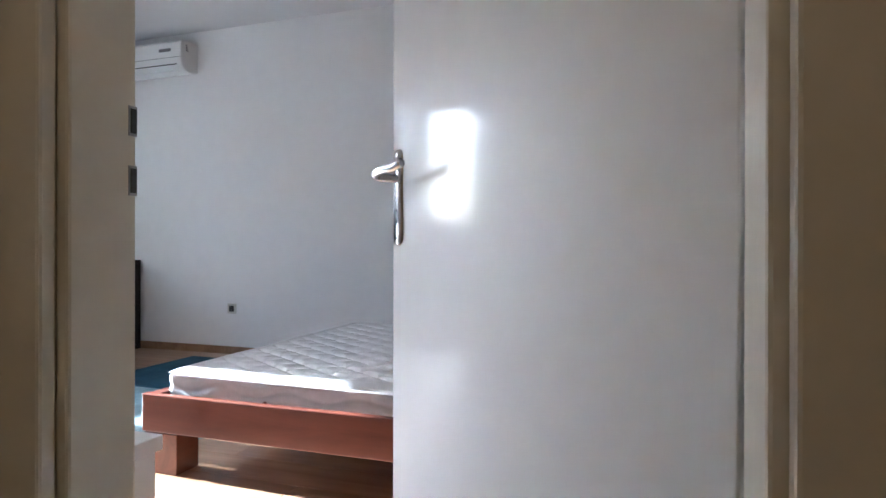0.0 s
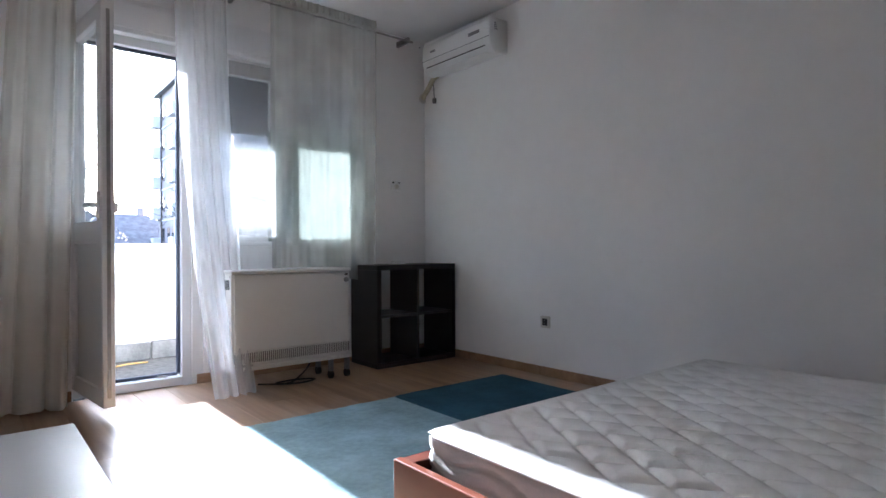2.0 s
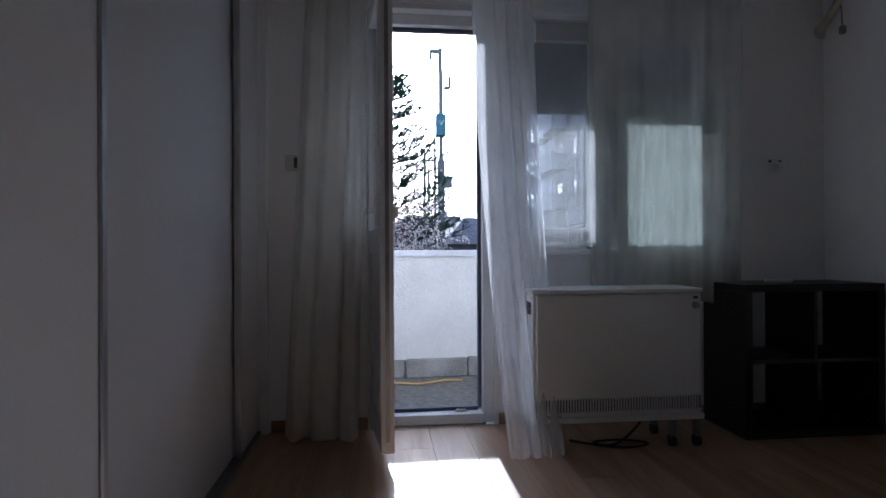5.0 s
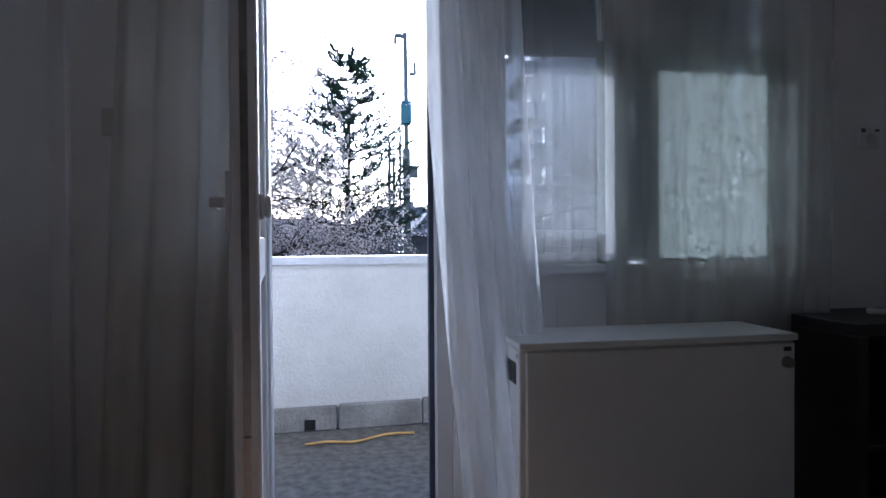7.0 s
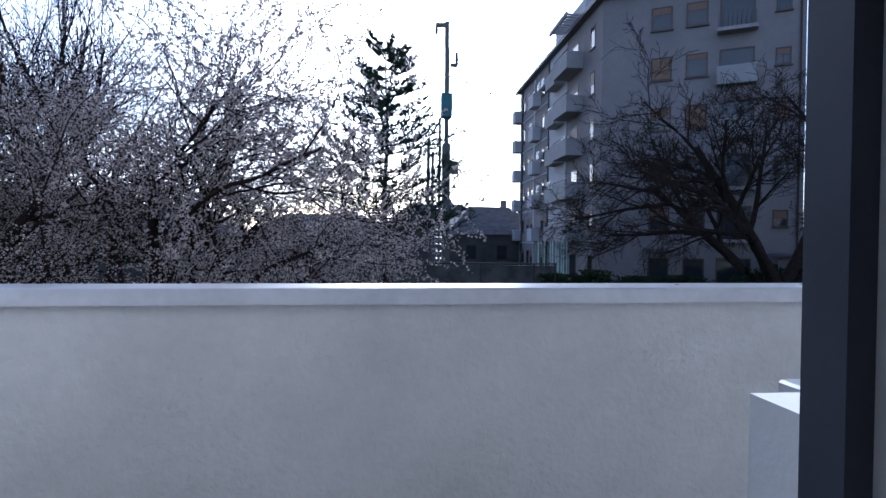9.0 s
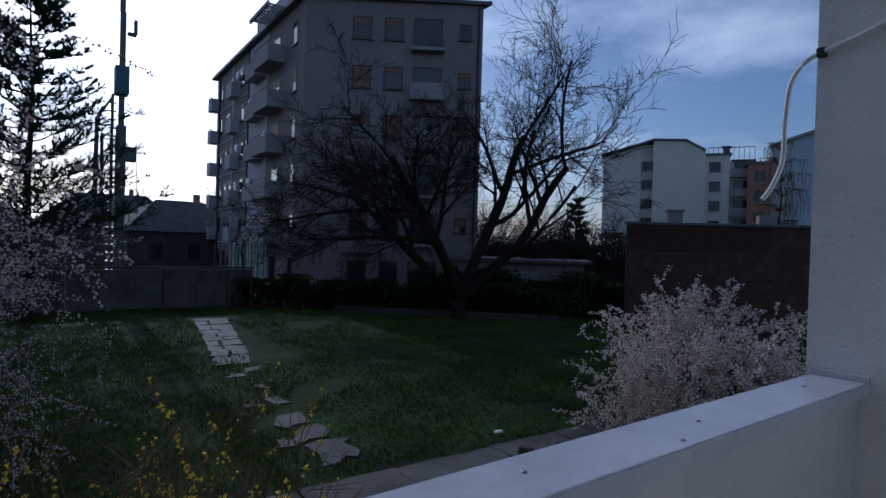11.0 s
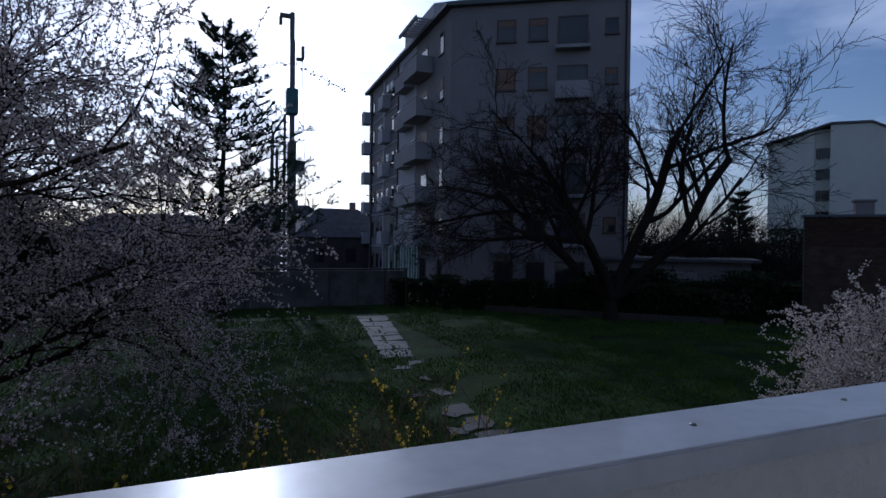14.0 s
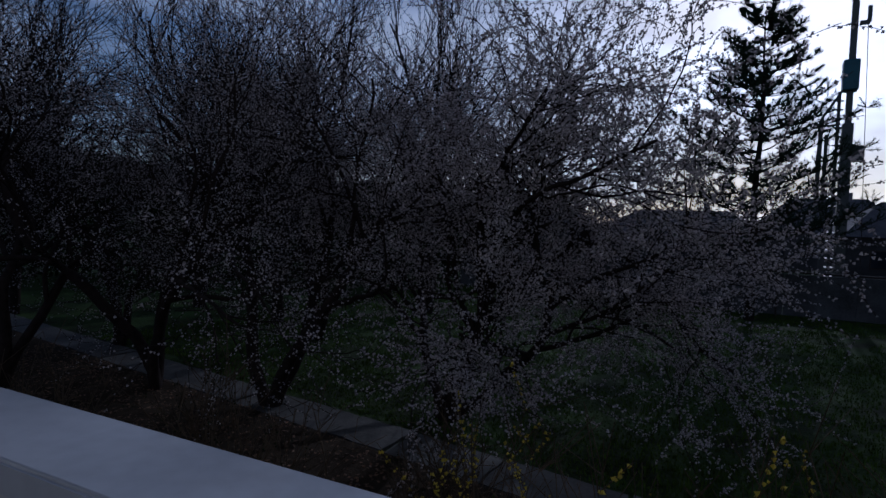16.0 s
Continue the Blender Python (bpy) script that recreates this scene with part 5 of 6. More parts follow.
pine("pine_tree", "tall dark pine tree with upturned branches before the boundary wall", (1.75, 33.4, GZ), 13.2, 5.5, 71, 22)
pine("pine_tree", "small dark conifer far behind the houses", (16.6, 68.0, GZ), 7.5, 2.2, 72, 9)


def shrub(name, label, cat, base, n_, h, spread, seed, m, dens, size, cap, bark=TWIG, r0=0.009):
    r = random.Random(seed)
    e = thing(name, label, cat, pose(*base))
    L = []
    for k in range(n_):
        a = r.uniform(0, 6.28)
        d = Vector((math.cos(a) * spread * r.random(), math.sin(a) * spread * r.random(), 1)).normalized()
        p = Vector((r.gauss(0, 0.22), r.gauss(0, 0.22), -0.05))
        pts = [p]
        H = h * r.uniform(0.6, 1.1)
        for s in range(6):
            d = (d + Vector((r.gauss(0, 0.12), r.gauss(0, 0.12), -0.06))).normalized()
            pts.append(pts[-1] + d * H / 6)
        L.append((pts, [r0 * (1 - s / 8) for s in range(7)]))
        for _ in range(5):
            i = r.randint(2, 5)
            d2 = (d + Vector((r.gauss(0, 0.6), r.gauss(0, 0.6), r.gauss(0.1, 0.4)))).normalized()
            L.append(([pts[i], pts[i] + d2 * 0.18 * H, pts[i] + d2 * 0.32 * H], [0.005, 0.004, 0.003]))
    V, F = tubes(L, 4)
    tagged(raw("stemwork", V, F, bark, e), kind="stuff")
    V, F = puffs(r, [p[-4:] for p, _ in L if r.random() < dens], 0.05, 0.015, size, cap)
    tagged(raw("flowering" if m is YELLOW else "budding", V, F, m, e), kind="stuff")
    return e


for k, (x, y, h) in enumerate(((3.1, 10.6, 2.2), (2.2, 11.2, 2.0), (4.2, 11.0, 2.0), (1.0, 10.6, 1.9), (3.7, 12.1, 1.8), (-0.4, 11.4, 1.8))):
    shrub("forsythia", "thin forsythia shrub with sparse yellow flowers", "shrub", (x, y, GZ), 20, h, 0.6, 81 + k, YELLOW, 0.16, 0.022, 420)
for k, (x, y, h) in enumerate(((-2.6, 10.6, 1.7), (-4.6, 11.4, 2.0), (-6.2, 10.2, 1.8), (9.3, 11.2, 0.9), (10.2, 11.0, 0.8), (-1.4, 12.2, 1.2))):
    shrub("twiggy_shrub", "bare twiggy shrub with a few small buds", "shrub", (x, y, GZ), 26, h, 0.6, 91 + k, HEDGE, 0.12, 0.012, 300)


def hedge(name, label, pts, h, w, n_, seed, big=1.0):
    r = random.Random(seed)
    e = thing(name, label, "hedge")
    V, F = [], []
    seg = [(Vector(a), Vector(b)) for a, b in zip(pts[:-1], pts[1:])]
    tot = sum((b - a).length for a, b in seg)
    cores = []
    for a, b in seg:
        m_ = int(n_ * (b - a).length / tot)
        for k in range(m_):
            p = a.lerp(b, r.random())
            top = h * (0.8 + 0.35 * noise.noise((p.x * 0.9, p.y * 0.9, seed)))
            z = GZ + top * (1 - r.random() ** 2.2)
            s = r.uniform(0.05, 0.11) * big
            c_ = Vector((p.x + r.gauss(0, w * 0.4), p.y + r.gauss(0, w * 0.4), z))
            i = len(V)
            u = Vector((r.gauss(0, 1), r.gauss(0, 1), r.gauss(0, 1))).normalized() * s
            v_ = u.orthogonal().normalized() * s * 0.7
            V += [c_ - u, c_ + v_, c_ + u, c_ - v_ + Vector((0, 0, 0.02))]
            F.append((i, i + 1, i + 2, i + 3))
    tagged(raw("foliage", V, F, HEDGE, e), kind="stuff")
    stems = []
    for a, b in seg:
        for k in range(int((b - a).length * 2)):
            p = a.lerp(b, r.random())
            stems.append(([Vector((p.x, p.y, GZ - 0.05)), Vector((p.x + r.gauss(0, 0.1), p.y, GZ + h * 0.4)), Vector((p.x + r.gauss(0, 0.2), p.y, GZ + h * 0.85))], [0.025, 0.018, 0.008]))
    V, F = tubes(stems, 4)
    tagged(raw("stemwork", V, F, BARK, e), kind="stuff")
    return e


hedge("hedge", "dark evergreen hedge before the block of flats", [(10.9, 36.4), (14.0, 33.6), (18.5, 29.8), (22.5, 25.6)], 1.7, 0.9, 22000, 5)
hedge("hedge", "dark overgrown shrubs at the garden edge", [(20.0, 31.6), (24.0, 27.5), (27.0, 22.5)], 2.3, 1.2, 16000, 6)
hedge("hedge", "tall dark overgrown shrubs behind the shed", [(28.5, 37.5), (33.0, 32.5), (37.0, 27.5)], 4.6, 1.4, 20000, 7)
pine("pine_tree", "dark narrow conifer behind the garden trees", (34.6, 35.4, GZ), 7.4, 1.3, 73, 12)
hedge("hedge", "tall dark thicket of shrubs beyond the blossom trees", [(-34.0, 12.0), (-30.0, 24.0), (-22.0, 36.0), (-12.0, 41.0)], 7.0, 2.6, 36000, 8, 2.0)
lw = tagged(new("low_wall"), "low concrete wall along the hedge", kind="structure")
part("wall_block", (lambda bm: wedge(bm, [(14.2, 32.4), (22.2, 24.9), (22.35, 25.05), (14.35, 32.55)], GZ - 0.1, GZ + 0.3))(bmesh.new()), STONE, lw)

# ---- block of flats ----
apt = thing("apartment_building", "six-storey mauve-grey block of flats with balconies", "building")
C = Vector((14.9, 39.2, 0))
U = Vector((0.851, -0.525, 0))
Wv = Vector((0.02, 1.0, 0)).normalized()
ROOF = 15.75
front_w, side_l = 10.65, 23.0
A, B_, D_ = C, C + U * front_w, C + Wv * side_l
E_ = B_ + Wv * (side_l + 4)
part("wall", wedge(bmesh.new(), [(p.x, p.y) for p in (A, B_, E_, D_)], GZ - 0.3, ROOF), STUCCO, apt)
ov = 0.45
part("roof", wedge(bmesh.new(), [(A.x - ov, A.y - 0.2), (B_.x + 0.3, B_.y - ov), (E_.x + ov, E_.y + ov), (D_.x - ov, D_.y + ov)], ROOF, ROOF + 0.22), ROOFM, apt)
pent = [A + U * 1.0 + Wv * 6.5, B_ - U * 0.8 + Wv * 5, E_ - U * 0.8 - Wv * 2, D_ + U * 1.0 - Wv * 9]
part("penthouse", wedge(bmesh.new(), [(p.x, p.y) for p in pent], ROOF + 0.22, ROOF + 2.7), STUCCOL, apt)
ZS = [-0.55 + 2.93 * k for k in range(6)]


def basis(o, d, n_):
    """Local x along the wall, y outwards."""
    m = Matrix.Identity(4)
    m.col[0], m.col[1], m.col[2] = (*d, 0), (*n_, 0), (0, 0, 1, 0)
    m.translation = o
    return m


UN = Vector((U.y, -U.x, 0))
WN = Vector((-Wv.y, Wv.x, 0))
win_cache = {}


def far_window(m, w, h, blind, mat_f=WINF):
    """A far window set into the wall: frame, pane, sill and a part-lowered blind."""
    key = (w, h, blind, mat_f.name)
    if key not in win_cache:
        def me(bm, mm):
            x = bpy.data.meshes.new("window")
            bm.to_mesh(x)
            bm.free()
            x.materials.append(mm)
            return x
        fr = me(boxes(((-w / 2, -0.05, -h / 2), (-w / 2 + 0.08, 0.04, h / 2)), ((w / 2 - 0.08, -0.05, -h / 2), (w / 2, 0.04, h / 2)), ((-w / 2 + 0.08, -0.05, h / 2 - 0.08), (w / 2 - 0.08, 0.04, h / 2)), ((-w / 2 + 0.08, -0.05, -h / 2), (w / 2 - 0.08, 0.04, -h / 2 + 0.08)), ((-w / 2 - 0.06, 0.0, -h / 2 - 0.07), (w / 2 + 0.06, 0.12, -h / 2))), mat_f)
        pa = me(boxes(((-w / 2 + 0.08, -0.02, -h / 2 + 0.08), (w / 2 - 0.08, 0.012, h / 2 - 0.08))), PANE)
        bl_ = me(boxes(((-w / 2 + 0.08, 0.013, h / 2 - 0.08 - (h - 0.16) * blind), (w / 2 - 0.08, 0.03, h / 2 - 0.08))), BLIND) if blind else None
        win_cache[key] = (fr, pa, bl_)
    fr, pa, bl_ = win_cache[key]
    o = new("window", fr)
    o.parent = apt
    o.matrix_world = m
    q = new("pane", pa)
    q.parent = o
    if bl_:
        q = new("blind", bl_)
        q.parent = o
    return o


wr = random.Random(3)
for k, z in enumerate(ZS):
    far_window(basis(C + U * 3.4 + Vector((0, 0, z)), U, UN), 1.15, 1.35, (0.0, 0.35, 0.2, 0.45, 1.0, 0.3)[k])
    far_window(basis(C + U * 5.3 + Vector((0, 0, z)), U, UN), 1.15, 1.35, (0.0, 0.3, 0.15, 1.0, 0.2, 0.3)[k])
    far_window(basis(C + U * 7.35 + Vector((0, 0, z - 0.25)), U, UN), 1.75, 1.95, 0.0)
    far_window(basis(C + U * 9.6 + Vector((0, 0, z)), U, UN), 0.75, 0.95, (0, 0.5, 0.2, 1.0, 0.4, 0)[k])
    if k > 0:
        b = part("balcony", boxes(((6.35, 0.0, z - 1.35), (8.35, 0.65, z - 1.2)), ((6.35, 0.57, z - 1.2), (8.35, 0.65, z - 0.35 if k in (3, 4) else z - 1.15)), ((6.35, 0.0, z - 1.2), (6.43, 0.57, z - 0.35 if k in (3, 4) else z - 1.15)), ((8.27, 0.0, z - 1.2), (8.35, 0.57, z - 0.35 if k in (3, 4) else z - 1.15))), BALC, apt)
        b.matrix_world = basis(C, U, UN)
        for q in range(9):
            part("baluster", boxes(((6.4 + q * 0.23, 0.6, z - 1.2), (6.43 + q * 0.23, 0.63, z - 0.4))), IRON, b)
    # long side: local x along -W so that y points outwards
    def sw(v, w, h, bl_, dz=0.0, mf=WINF):
        far_window(basis(C + Wv * v + Vector((0, 0, z + dz)), Wv, WN), w, h, bl_, mf)
    sw(1.7, 0.85, 1.45, (0, 0.2, 0, 0.15, 0.6, 0.0)[k])
    sw(5.3, 1.5, 2.0, (0.0, 0.3, 0.0, 0.4, 0.2, 0.0)[k], -0.3)
    sw(9.0, 1.3, 2.0, 0.2, -0.3)
    for v in (12.4, 13.9, 17.6, 19.2, 21.2):
        sw(v, 0.95, 1.35, wr.choice((0, 0.2, 0.4)))
    if k > 0:
        for v0, v1, dp, mm in ((3.6, 6.9, 1.15, BALC), (7.7, 10.2, 0.85, BALC), (14.9, 16.6, 0.7, STUCCOL), (22.0, 23.3, 0.75, STUCCOL)):
            zz = z - 1.4
            b = part("balcony", boxes(((v0, 0.0, zz), (v1, dp, zz + 0.16)), ((v0, dp - 0.1, zz + 0.16), (v1, dp, zz + 1.12)), ((v0, 0.0, zz + 0.16), (v0 + 0.1, dp - 0.1, zz + 1.12)), ((v1 - 0.1, 0.0, zz + 0.16), (v1, dp - 0.1, zz + 1.12))), mm, apt)
            b.matrix_world = basis(C, Wv, WN)
            part("rail", boxes(((v0, dp - 0.07, zz + 1.24), (v1, dp - 0.03, zz + 1.28)), ((v0 + 0.02, dp - 0.07, zz + 1.12), (v0 + 0.06, dp - 0.03, zz + 1.24)), ((v1 - 0.06, dp - 0.07, zz + 1.12), (v1 - 0.02, dp - 0.03, zz + 1.24))), IRON, b)
for v0, v1 in ((7.2, 12.0), (16.8, 17.2)):
    b = part("pale_bay", boxes(((v0, 0.0, GZ), (v1, 0.05, ROOF - 0.1))), STUCCOL, apt, "pale stucco bay")
    b.matrix_world = basis(C, Wv, WN)
for k in range(5):
    b = part("cornice_band", boxes(((12.0, 0.0, ZS[k] + 1.3), (22.0, 0.06, ZS[k] + 1.42))), STUCCOL, apt)
    b.matrix_world = basis(C, Wv, WN)
for lo, hi in (((11.9, 0.05, GZ), (12.02, 0.15, ROOF)), ((21.7, 0.0, GZ), (21.82, 0.12, ROOF))):
    b = part("downpipe", boxes((lo, hi)), IRON, apt)
    b.matrix_world = basis(C, Wv, WN)
b = part("downpipe", boxes(((10.35, 0.0, GZ), (10.45, 0.1, ROOF))), IRON, apt)
b.matrix_world = basis(C, U, UN)
for v, k in ((6.7, 3), (10.6, 2), (10.6, 4), (14.2, 2), (14.2, 3), (14.2, 5), (16.9, 4), (12.9, 5)):
    b = part("condenser", boxes(((v - 0.4, 0.06, ZS[k] - 0.2), (v + 0.4, 0.4, ZS[k] + 0.4)), bev=0.02), PVCO, apt, "white air conditioner outdoor unit")
    b.matrix_world = basis(C, Wv, WN)
    f_ = part("fan_grille", rods(((v - 0.08, 0.4, ZS[k] + 0.1), (v - 0.08, 0.42, ZS[k] + 0.1), 0.23), sides=16), GREYP, b)
b = part("canopy", boxes(((2.6, 0.0, ZS[0] + 1.05), (4.3, 0.7, ZS[0] + 1.2)), bev=0.02), ROOFM, apt)
b.matrix_world = basis(C, U, UN)
b = part("roof_pergola", boxes(*[((3.2 + q * 0.45, 0.0, ROOF + 0.3), (3.32 + q * 0.45, 1.4, ROOF + 0.42)) for q in range(9)], ((3.0, 1.3, ROOF + 0.22), (7.2, 1.42, ROOF + 0.46))), BALC, apt)
b.matrix_world = basis(C, Wv, WN)

# green-netted building site gate and rig behind the fence
ng = thing("site_hoarding", "green netting on a wire hoarding beside the flats", "hoarding")
for k in range(6):
    part("net_panel", boxes(((11.0 + k * 0.55, 39.0 + k * 0.6, -1.2), (11.05 + k * 0.55 + 0.03, 39.6 + k * 0.6, 0.9 + 0.1 * (k % 2)))), NET, ng)
    part("post", rods(((11.0 + k * 0.55, 39.0 + k * 0.6, GZ), (11.0 + k * 0.55, 39.0 + k * 0.6, 1.0), 0.04), sides=6), PVCO, ng)
rig = thing("drilling_rig", "tall dark drilling rig mast on a building site", "drilling rig", pose(5.55, 41.0, GZ))
part("mast", boxes(((-0.24, -0.2, 0.5), (0.24, 0.3, 9.3)), bev=0.03), RIG, rig)
part("upper_mast", boxes(((-0.14, -0.1, 9.3), (0.14, 0.2, 15.3)), bev=0.02), RIG, rig)
part("top_arm", boxes(((-0.16, -0.1, 15.3), (0.1, 0.2, 16.9)), ((-0.75, -0.08, 16.55), (-0.12, 0.12, 16.8)), ((-0.78, -0.05, 16.1), (-0.6, 0.1, 16.6)), bev=0.03), RIG, rig)
part("drive_head", boxes(((-0.36, -0.35, 10.9), (0.32, 0.45, 12.4)), bev=0.05), RIGT, rig, "teal rotary drive head")
part("side_arm", boxes(((0.2, -0.1, 14.1), (0.62, 0.1, 14.3)), ((0.5, -0.08, 14.2), (0.68, 0.08, 15.0)), bev=0.03), RIG, rig)
part("winch", boxes(((0.2, -0.2, 7.4), (0.75, 0.2, 8.2)), bev=0.06), RIG, rig)
aug = bmesh.new()
for k in range(22):
    bmesh.ops.create_cone(aug, cap_ends=True, segments=10, radius1=0.2, radius2=0.2, depth=0.08, matrix=pose(-0.42, 0, 1.2 + k * 0.44, 14))
rod(aug, (-0.42, 0, 0.3), (-0.42, 0, 10.9), 0.08)
part("auger", aug, RIG, rig)
part("kelly_bar", rods(((-1.15, 0.1, 3.0), (-1.1, 0.1, 9.6), 0.11), ((-1.1, 0.1, 9.6), (-0.45, 0.1, 10.7), 0.07), ((-1.15, 0.1, 9.2), (-0.3, 0.1, 9.3), 0.06), ((-0.85, 0.1, 4.5), (-0.85, 0.1, 8.8), 0.09), sides=8), RIG, rig)
part("cable", rods(((0.55, 0, 14.2), (0.95, 0, 1.0), 0.018), sides=5), IRON, rig)
part("crawler", boxes(((-1.6, -1.6, 0), (-0.8, 1.8, 0.9)), ((0.8, -1.6, 0), (1.6, 1.8, 0.9)), ((-0.8, -1.0, 0.5), (0.8, 1.4, 1.5)), bev=0.1), RIGT, rig)


def small_house(m, w, d, h, rh, label):
    e = thing("house", label, "house", m)
    part("wall", boxes(((-w / 2, -d / 2, -0.2), (w / 2, d / 2, h))), OLDW, e)
    bm = bmesh.new()
    o = 0.4
    b4 = [bm.verts.new(p) for p in ((-w / 2 - o, -d / 2 - o, h), (w / 2 + o, -d / 2 - o, h), (w / 2 + o, d / 2 + o, h), (-w / 2 - o, d / 2 + o, h))]
    r2 = [bm.verts.new((-w / 2 + d * 0.42, 0, h + rh)), bm.verts.new((w / 2 - d * 0.42, 0, h + rh))]
    for q in ((b4[0], b4[1], r2[1], r2[0]), (b4[2], b4[3], r2[0], r2[1]), (b4[1], b4[2], r2[1]), (b4[3], b4[0], r2[0])):
        bm.faces.new(q)
    bm.faces.new(b4[::-1])
    rf = part("roof", bm, TILE, e, "old grey hipped tile roof")
    part("chimney", boxes(((w * 0.12, -0.3, h + rh - 0.8), (w * 0.12 + 0.5, 0.3, h + rh + 0.7)), bev=0.03), STUCCO, rf)
    for k in range(3):
        x = -w / 2 + w * (k + 0.7) / 3.4
        wn_ = part("window", boxes(((x - 0.6, -d / 2 - 0.05, 1.3), (x + 0.6, -d / 2 + 0.02, 2.8))), WINF, e)
        part("pane", boxes(((x - 0.5, -d / 2 - 0.07, 1.4), (x + 0.5, -d / 2 - 0.052, 2.7))), PANE, wn_)
    return e


small_house(pose(13.0, 66, GZ, 0, 0, 8), 11, 8, 3.8, 3.0, "single-storey house with a grey hipped roof beyond the site")
small_house(pose(9.0, 86, GZ, 0, 0, -4), 15, 9, 4.2, 4.0, "larger old house with hipped roof and chimney")
small_house(pose(-4.0, 62, GZ, 0, 0, 3), 14, 8, 3.4, 2.2, "low house with grey roof behind the boundary wall")
small_house(pose(41.0, 44.5, GZ, 0, 0, -46), 14.5, 6, 2.5, 1.1, "low dark-roofed outbuilding behind the garden trees")
small_house(pose(-22.0, 70, GZ, 0, 0, 0), 16, 9, 3.8, 3.0, "old house behind the trees")

# far blocks to the east
def prism(outline, y0, y1):
    """A solid with the given (x, z) outline between two depths."""
    bm = bmesh.new()
    a = [bm.verts.new((x, y0, z)) for x, z in outline]
    b = [bm.verts.new((x, y1, z)) for x, z in outline]
    bm.faces.new(a)
    bm.faces.new(b[::-1])
    for i in range(len(a)):
        bm.faces.new((a[i], b[i], b[(i + 1) % len(a)], a[(i + 1) % len(a)]))
    bmesh.ops.recalc_face_normals(bm, faces=bm.faces[:])
    return bm


def block_window(parent, x0, w, y, z, h):
    """A dark window with frame, pane and sill on a far block."""
    wq = part("window", boxes(((x0, y - 0.06, z), (x0 + w, y + 0.02, z + h))), WINF, parent)
    part("pane", boxes(((x0 + 0.08, y - 0.08, z + 0.08), (x0 + w - 0.08, y - 0.062, z + h - 0.08))), PANE, wq)
    part("sill", boxes(((x0 - 0.06, y - 0.16, z - 0.08), (x0 + w + 0.06, y, z - 0.01))), STUCCOL, wq)


fb = thing("apartment_building", "cream apartment building with blank gable and balconies beyond the garden", "building", pose(71.0, 50.4, GZ, 0, 0, -57))
part("wall", prism([(-10.2, 0), (-5.3, 0), (-5.3, 17.4), (-10.2, 16.0)], 0.6, 13), CREAMH, fb)
part("wall", boxes(((-5.3, 1.2, 0), (-3.7, 13, 17.6))), CREAMH, fb)
part("wall", prism([(-3.7, 0), (2.7, 0), (2.7, 16.3), (0.3, 17.7), (-3.7, 17.9)], 0.0, 13), CREAMH, fb)
part("wall", boxes(((2.7, 0.9, 0), (5.6, 13, 15.9)), ((5.6, 2.2, 0), (8.4, 13, 15.2))), CREAMH, fb, "greyer balcony wing")
part("roof", prism([(-10.5, 16.0), (-5.3, 17.45), (-3.7, 17.95), (0.3, 17.75), (2.7, 16.35), (2.7, 16.6), (0.3, 18.0), (-3.7, 18.2), (-5.3, 17.7), (-10.5, 16.25)], -0.25, 13.2), ROOFM, fb)
part("roof", boxes(((2.72, 0.6, 15.9), (5.8, 13.2, 16.15)), ((5.82, 1.9, 15.2), (8.7, 13.2, 15.45))), ROOFM, fb)
part("chimney", boxes(((4.9, 3, 16.15), (5.7, 3.8, 17.2)), ((4.75, 2.85, 17.2), (5.85, 3.95, 17.4))), ROOFM, fb)
part("roof_rail", boxes(((3.0, 1.0, 16.85), (8.4, 1.06, 16.95)), *[((3.0 + q * 0.6, 1.0, 16.15 if q < 4 else 15.45), (3.06 + q * 0.6, 1.06, 16.85)) for q in range(10)]), IRON, fb)
for k in range(6):
    z = 1.3 + k * 2.55
    block_window(fb, -5.15, 0.5, 1.2, z, 1.3)
    block_window(fb, -4.6, 0.85, 1.2, z + 0.05, 1.25)
    block_window(fb, 3.2, 1.35, 0.9, z - 0.3, 1.3)
    block_window(fb, 6.2, 1.6, 2.2, z - 0.7, 1.9)
    part("balcony", boxes(((5.62, 1.0, z - 0.95), (8.5, 2.18, z - 0.8)), ((5.62, 1.0, z - 0.8), (8.5, 1.1, z + 0.1)), ((8.4, 1.1, z - 0.8), (8.5, 2.18, z + 0.1))), BALC, fb)
bb = thing("apartment_building", "pale blue windowless gable end of a block", "building", pose(58.0, 26.6, GZ, 0, 0, -69))
part("wall", prism([(-5.6, 0), (14.0, 0), (14.0, 15.4), (-2.6, 14.0), (-5.6, 13.0)], 0, 14), BLUEH, bb)
part("roof", prism([(-5.85, 12.95), (-2.6, 14.0), (14.0, 15.4), (14.0, 15.65), (-2.6, 14.25), (-5.85, 13.2)], -0.3, 14.2), BALC, bb)
rb_ = thing("apartment_building", "narrow reddish building between two blocks", "building", pose(75.5, 41.5, GZ, 0, 0, -62))
part("wall", boxes(((-2.4, 0, 0), (2.4, 10, 14.4))), surf("brick_red_render", (0.30, 0.16, 0.12), 0.9, 0.1, 0.5), rb_)
part("roof", boxes(((-2.6, -0.2, 14.4), (2.6, 10.2, 14.7))), ROOFM, rb_)
for k in range(5):
    block_window(rb_, -1.6, 1.2, 0.0, 2.0 + k * 2.55, 1.4)

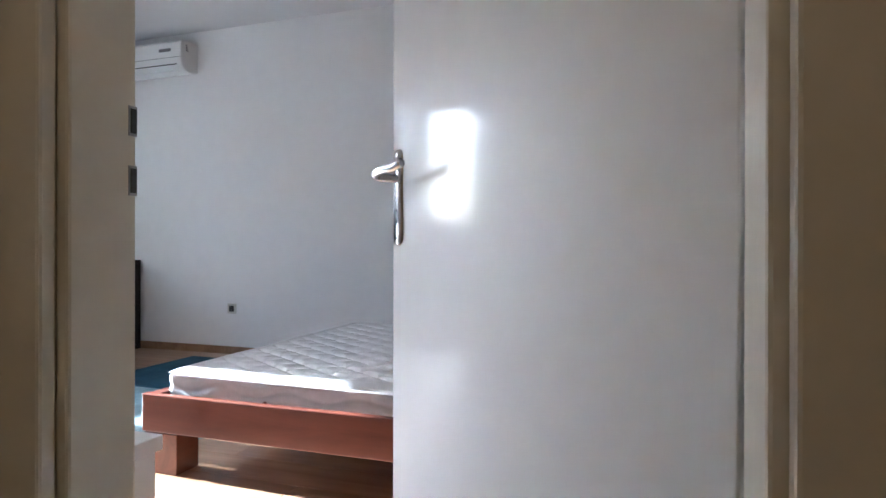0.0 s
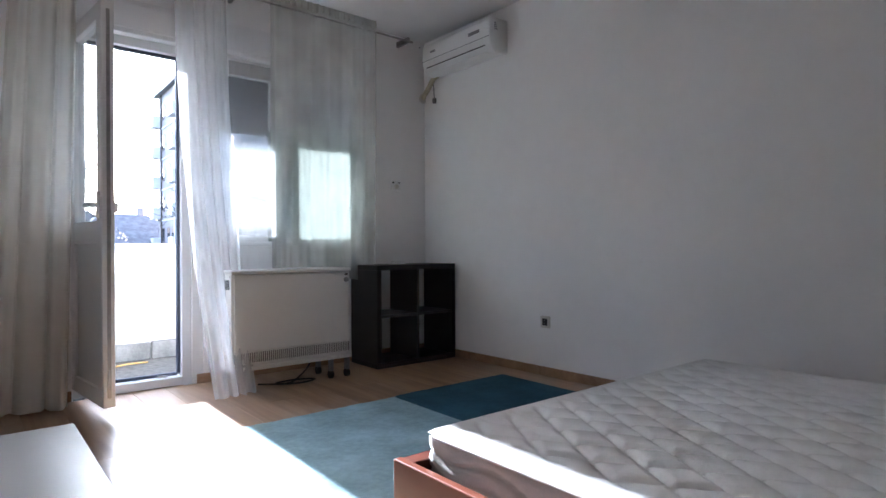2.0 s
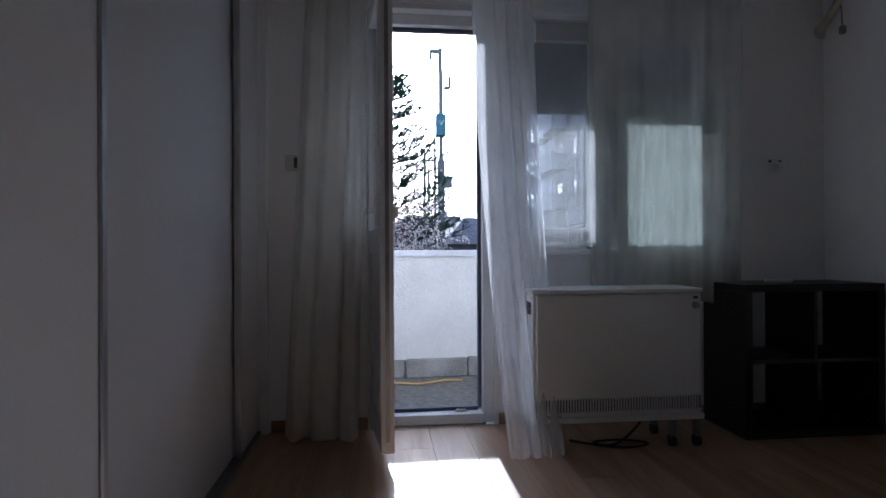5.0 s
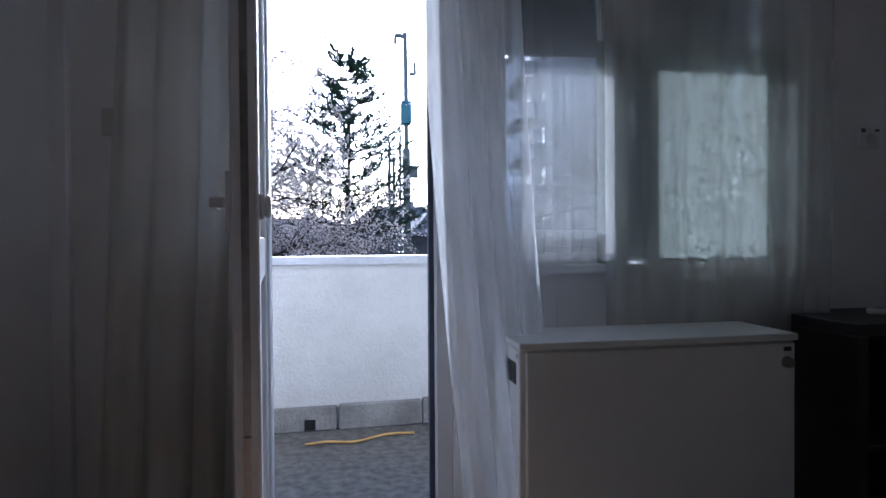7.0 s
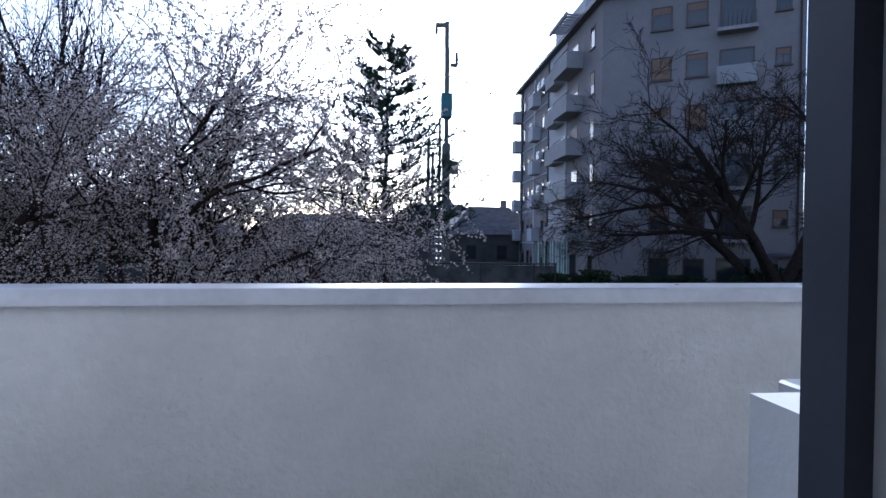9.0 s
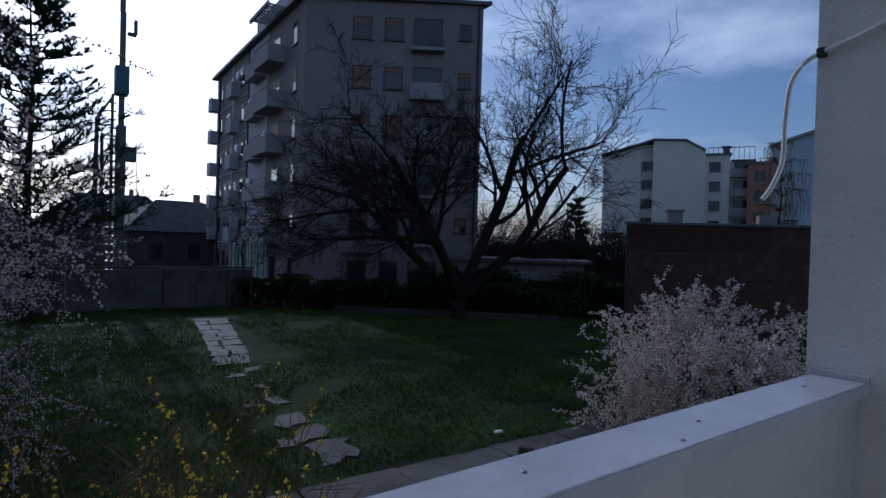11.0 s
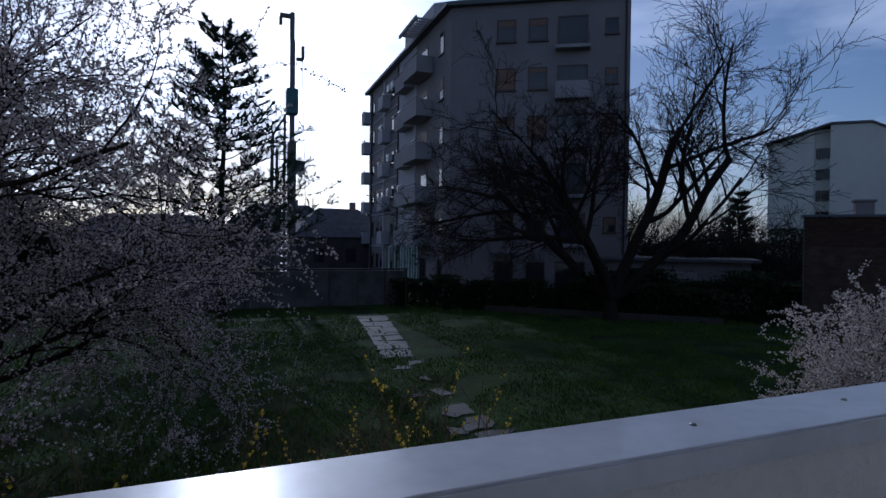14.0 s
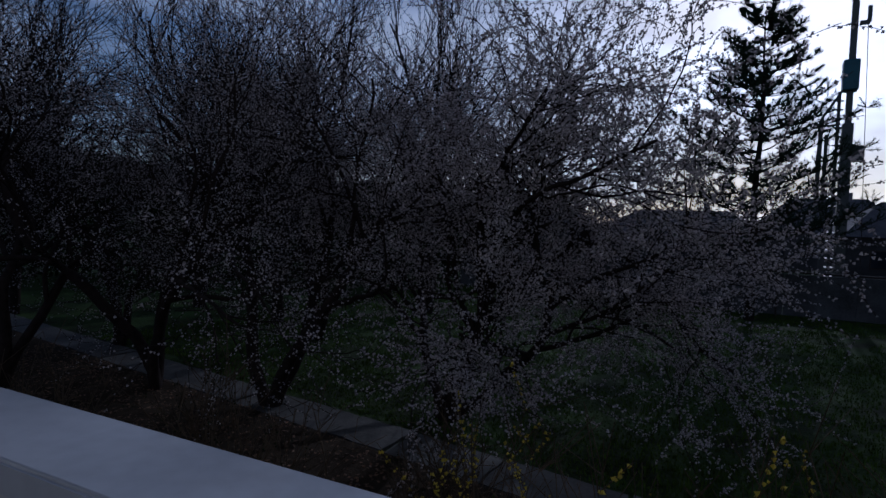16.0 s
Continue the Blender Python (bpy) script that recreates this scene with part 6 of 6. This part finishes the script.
# weeping birch behind the brick wall
r = random.Random(77)
bi = thing("birch_tree", "bare weeping birch with hanging twigs behind the brick wall", "tree", pose(43.5, 25.2, GZ))
trunk = [Vector((0.1 * math.sin(k * 0.9), 0.1 * math.cos(k * 1.4), 1.05 * k)) for k in range(11)]
V, F = tubes([(trunk, [0.16 - 0.0145 * k for k in range(11)])], 8)
raw("trunk", V, F, BARK, bi, True)
limbs, hang = [], []
for k in range(46):
    p = trunk[r.randint(5, 10)].copy()
    a, L = r.uniform(0, 6.28), r.uniform(0.6, 2.0)
    pts = [p, p + Vector((math.cos(a) * L * 0.5, math.sin(a) * L * 0.5, 0.55)), p + Vector((math.cos(a) * L, math.sin(a) * L, 0.45))]
    limbs.append((pts, [0.035, 0.024, 0.014]))
    for q in range(9):
        b0 = pts[1].lerp(pts[2], r.random())
        D = r.uniform(1.0, 3.4)
        hang.append(([b0, b0 + Vector((r.gauss(0, 0.15), r.gauss(0, 0.15), -0.3 * D)), b0 + Vector((r.gauss(0, 0.25), r.gauss(0, 0.25), -D))], [0.012, 0.010, 0.008]))
V, F = tubes(limbs, 5)
tagged(raw("branchwork", V, F, BARK, bi, True), kind="stuff")
V, F = tubes(hang, 3)
tagged(raw("twigwork", V, F, TWIG, bi), kind="stuff")

# brick garden wall at the east side
bw = tagged(new("brick_wall"), "dark old brick outbuilding wall", kind="structure")
BA, BD = Vector((23.6, 22.3, 0)), Vector((0.70, -0.714, 0))
bwl, btop = 15.0, 2.42
bn_ = Vector((BD.y, -BD.x, 0))
mb = basis(BA, BD, bn_)
o = part("core", boxes(((0, -0.35, GZ - 0.2), (bwl, -0.02, btop))), MORT, bw)
o.matrix_world = mb
o = part("cap", boxes(((-0.1, -0.45, btop), (bwl, 0.08, btop + 0.12)), bev=0.02), ROOFM, bw)
o.matrix_world = mb
o = part("chimney", boxes(((1.7, -0.45, btop), (2.3, 0.0, btop + 0.6)), ((1.62, -0.5, btop + 0.6), (2.38, 0.05, btop + 0.7)), ((5.4, -0.45, btop), (6.1, 0.0, btop + 0.5)), bev=0.02), STUCCO, bw)
o.matrix_world = mb
shed = thing("shed", "low dark shed with a tiled roof behind the hedge", "shed", pose(24.5, 29.5, GZ, 0, 0, -44))
part("wall", boxes(((-4, 0, -0.2), (3, 4, 2.6))), STUCCO, shed)
part("roof", boxes(((-4.4, -0.5, 2.6), (3.4, 4.4, 2.78)), bev=0.03), TILE, shed)
part("shutter_door", boxes(*[((-2.5, -0.06, 0.1 + q * 0.2), (0.5, -0.01, 0.28 + q * 0.2)) for q in range(10)]), BALC, shed)

# ---- small repeated pieces ----
brick = None
row = 0
z = btop - 0.085
cnt = 0
Vr, Fr = [], []
while z > GZ:
    for c_ in range(int(bwl / 0.26) + 1):
        x = c_ * 0.26 + (0.13 if row % 2 else 0.0)
        if x + 0.25 > bwl:
            continue
        if row < 14 and c_ < 22 and cnt < 300:
            if brick is None:
                brick = part("brick", boxes(((0, -0.05, 0), (0.245, 0.0, 0.07)), bev=0.004), BRICK, bw)
                ob = brick
            else:
                ob = new("brick", brick.data)
                ob.parent = bw
            ob.matrix_world = mb @ Matrix.Translation((x, 0.004 * ((c_ * 7 + row * 3) % 3), z))
            cnt += 1
        else:
            i = len(Vr)
            y1 = 0.004 * ((c_ * 7 + row * 3) % 3)
            Vr += [mb @ Vector(p) for p in ((x, -0.05, z), (x + 0.245, -0.05, z), (x + 0.245, y1, z), (x, y1, z), (x, -0.05, z + 0.07), (x + 0.245, -0.05, z + 0.07), (x + 0.245, y1, z + 0.07), (x, y1, z + 0.07))]
            Fr += [(i + 3, i + 2, i + 6, i + 7), (i, i + 3, i + 7, i + 4), (i + 2, i + 1, i + 5, i + 6), (i + 4, i + 7, i + 6, i + 5), (i, i + 1, i + 2, i + 3)]
    z -= 0.083
    row += 1
ob = raw("far_bricks", Vr, Fr, surf("dark_brick_far", (0.08, 0.047, 0.034), 0.92, 0.35, 2.5, 0.01, 30, island=0.22), bw)
tagged(ob, kind="stuff")

# floor planks along the room
PW, PL = 0.192, 1.285
plank = {}
c_ = 0
x = 0.70 - 0.08
while x < XE:
    x1 = min(x + PW - 0.0012, XE - 0.002)
    y = YS - (c_ * 0.43) % PL
    while y < YN:
        y0, y1 = max(y + 0.0008, YS), min(y + PL - 0.0008, YN - 0.001)
        if y1 - y0 > 0.02:
            key = (round(x1 - x, 4), round(y1 - y0, 4))
            if key not in plank:
                bm = boxes(((0, 0, -0.008), (x1 - x, y1 - y0, 0.0)), bev=0.0008)
                me = bpy.data.meshes.new("plank")
                bm.to_mesh(me)
                bm.free()
                me.materials.append(OAK)
                plank[key] = me
            ob = new("plank", plank[key])
            ob.parent = floor
            ob.location = (x, y0, 0)
        y += PL
    x += PW
    c_ += 1
# planks in the door recess
ob = part("plank", boxes(((OX0 + 0.06, YN, -0.008), (1.89, FY0 - 0.021, 0.0))), OAKX, floor)
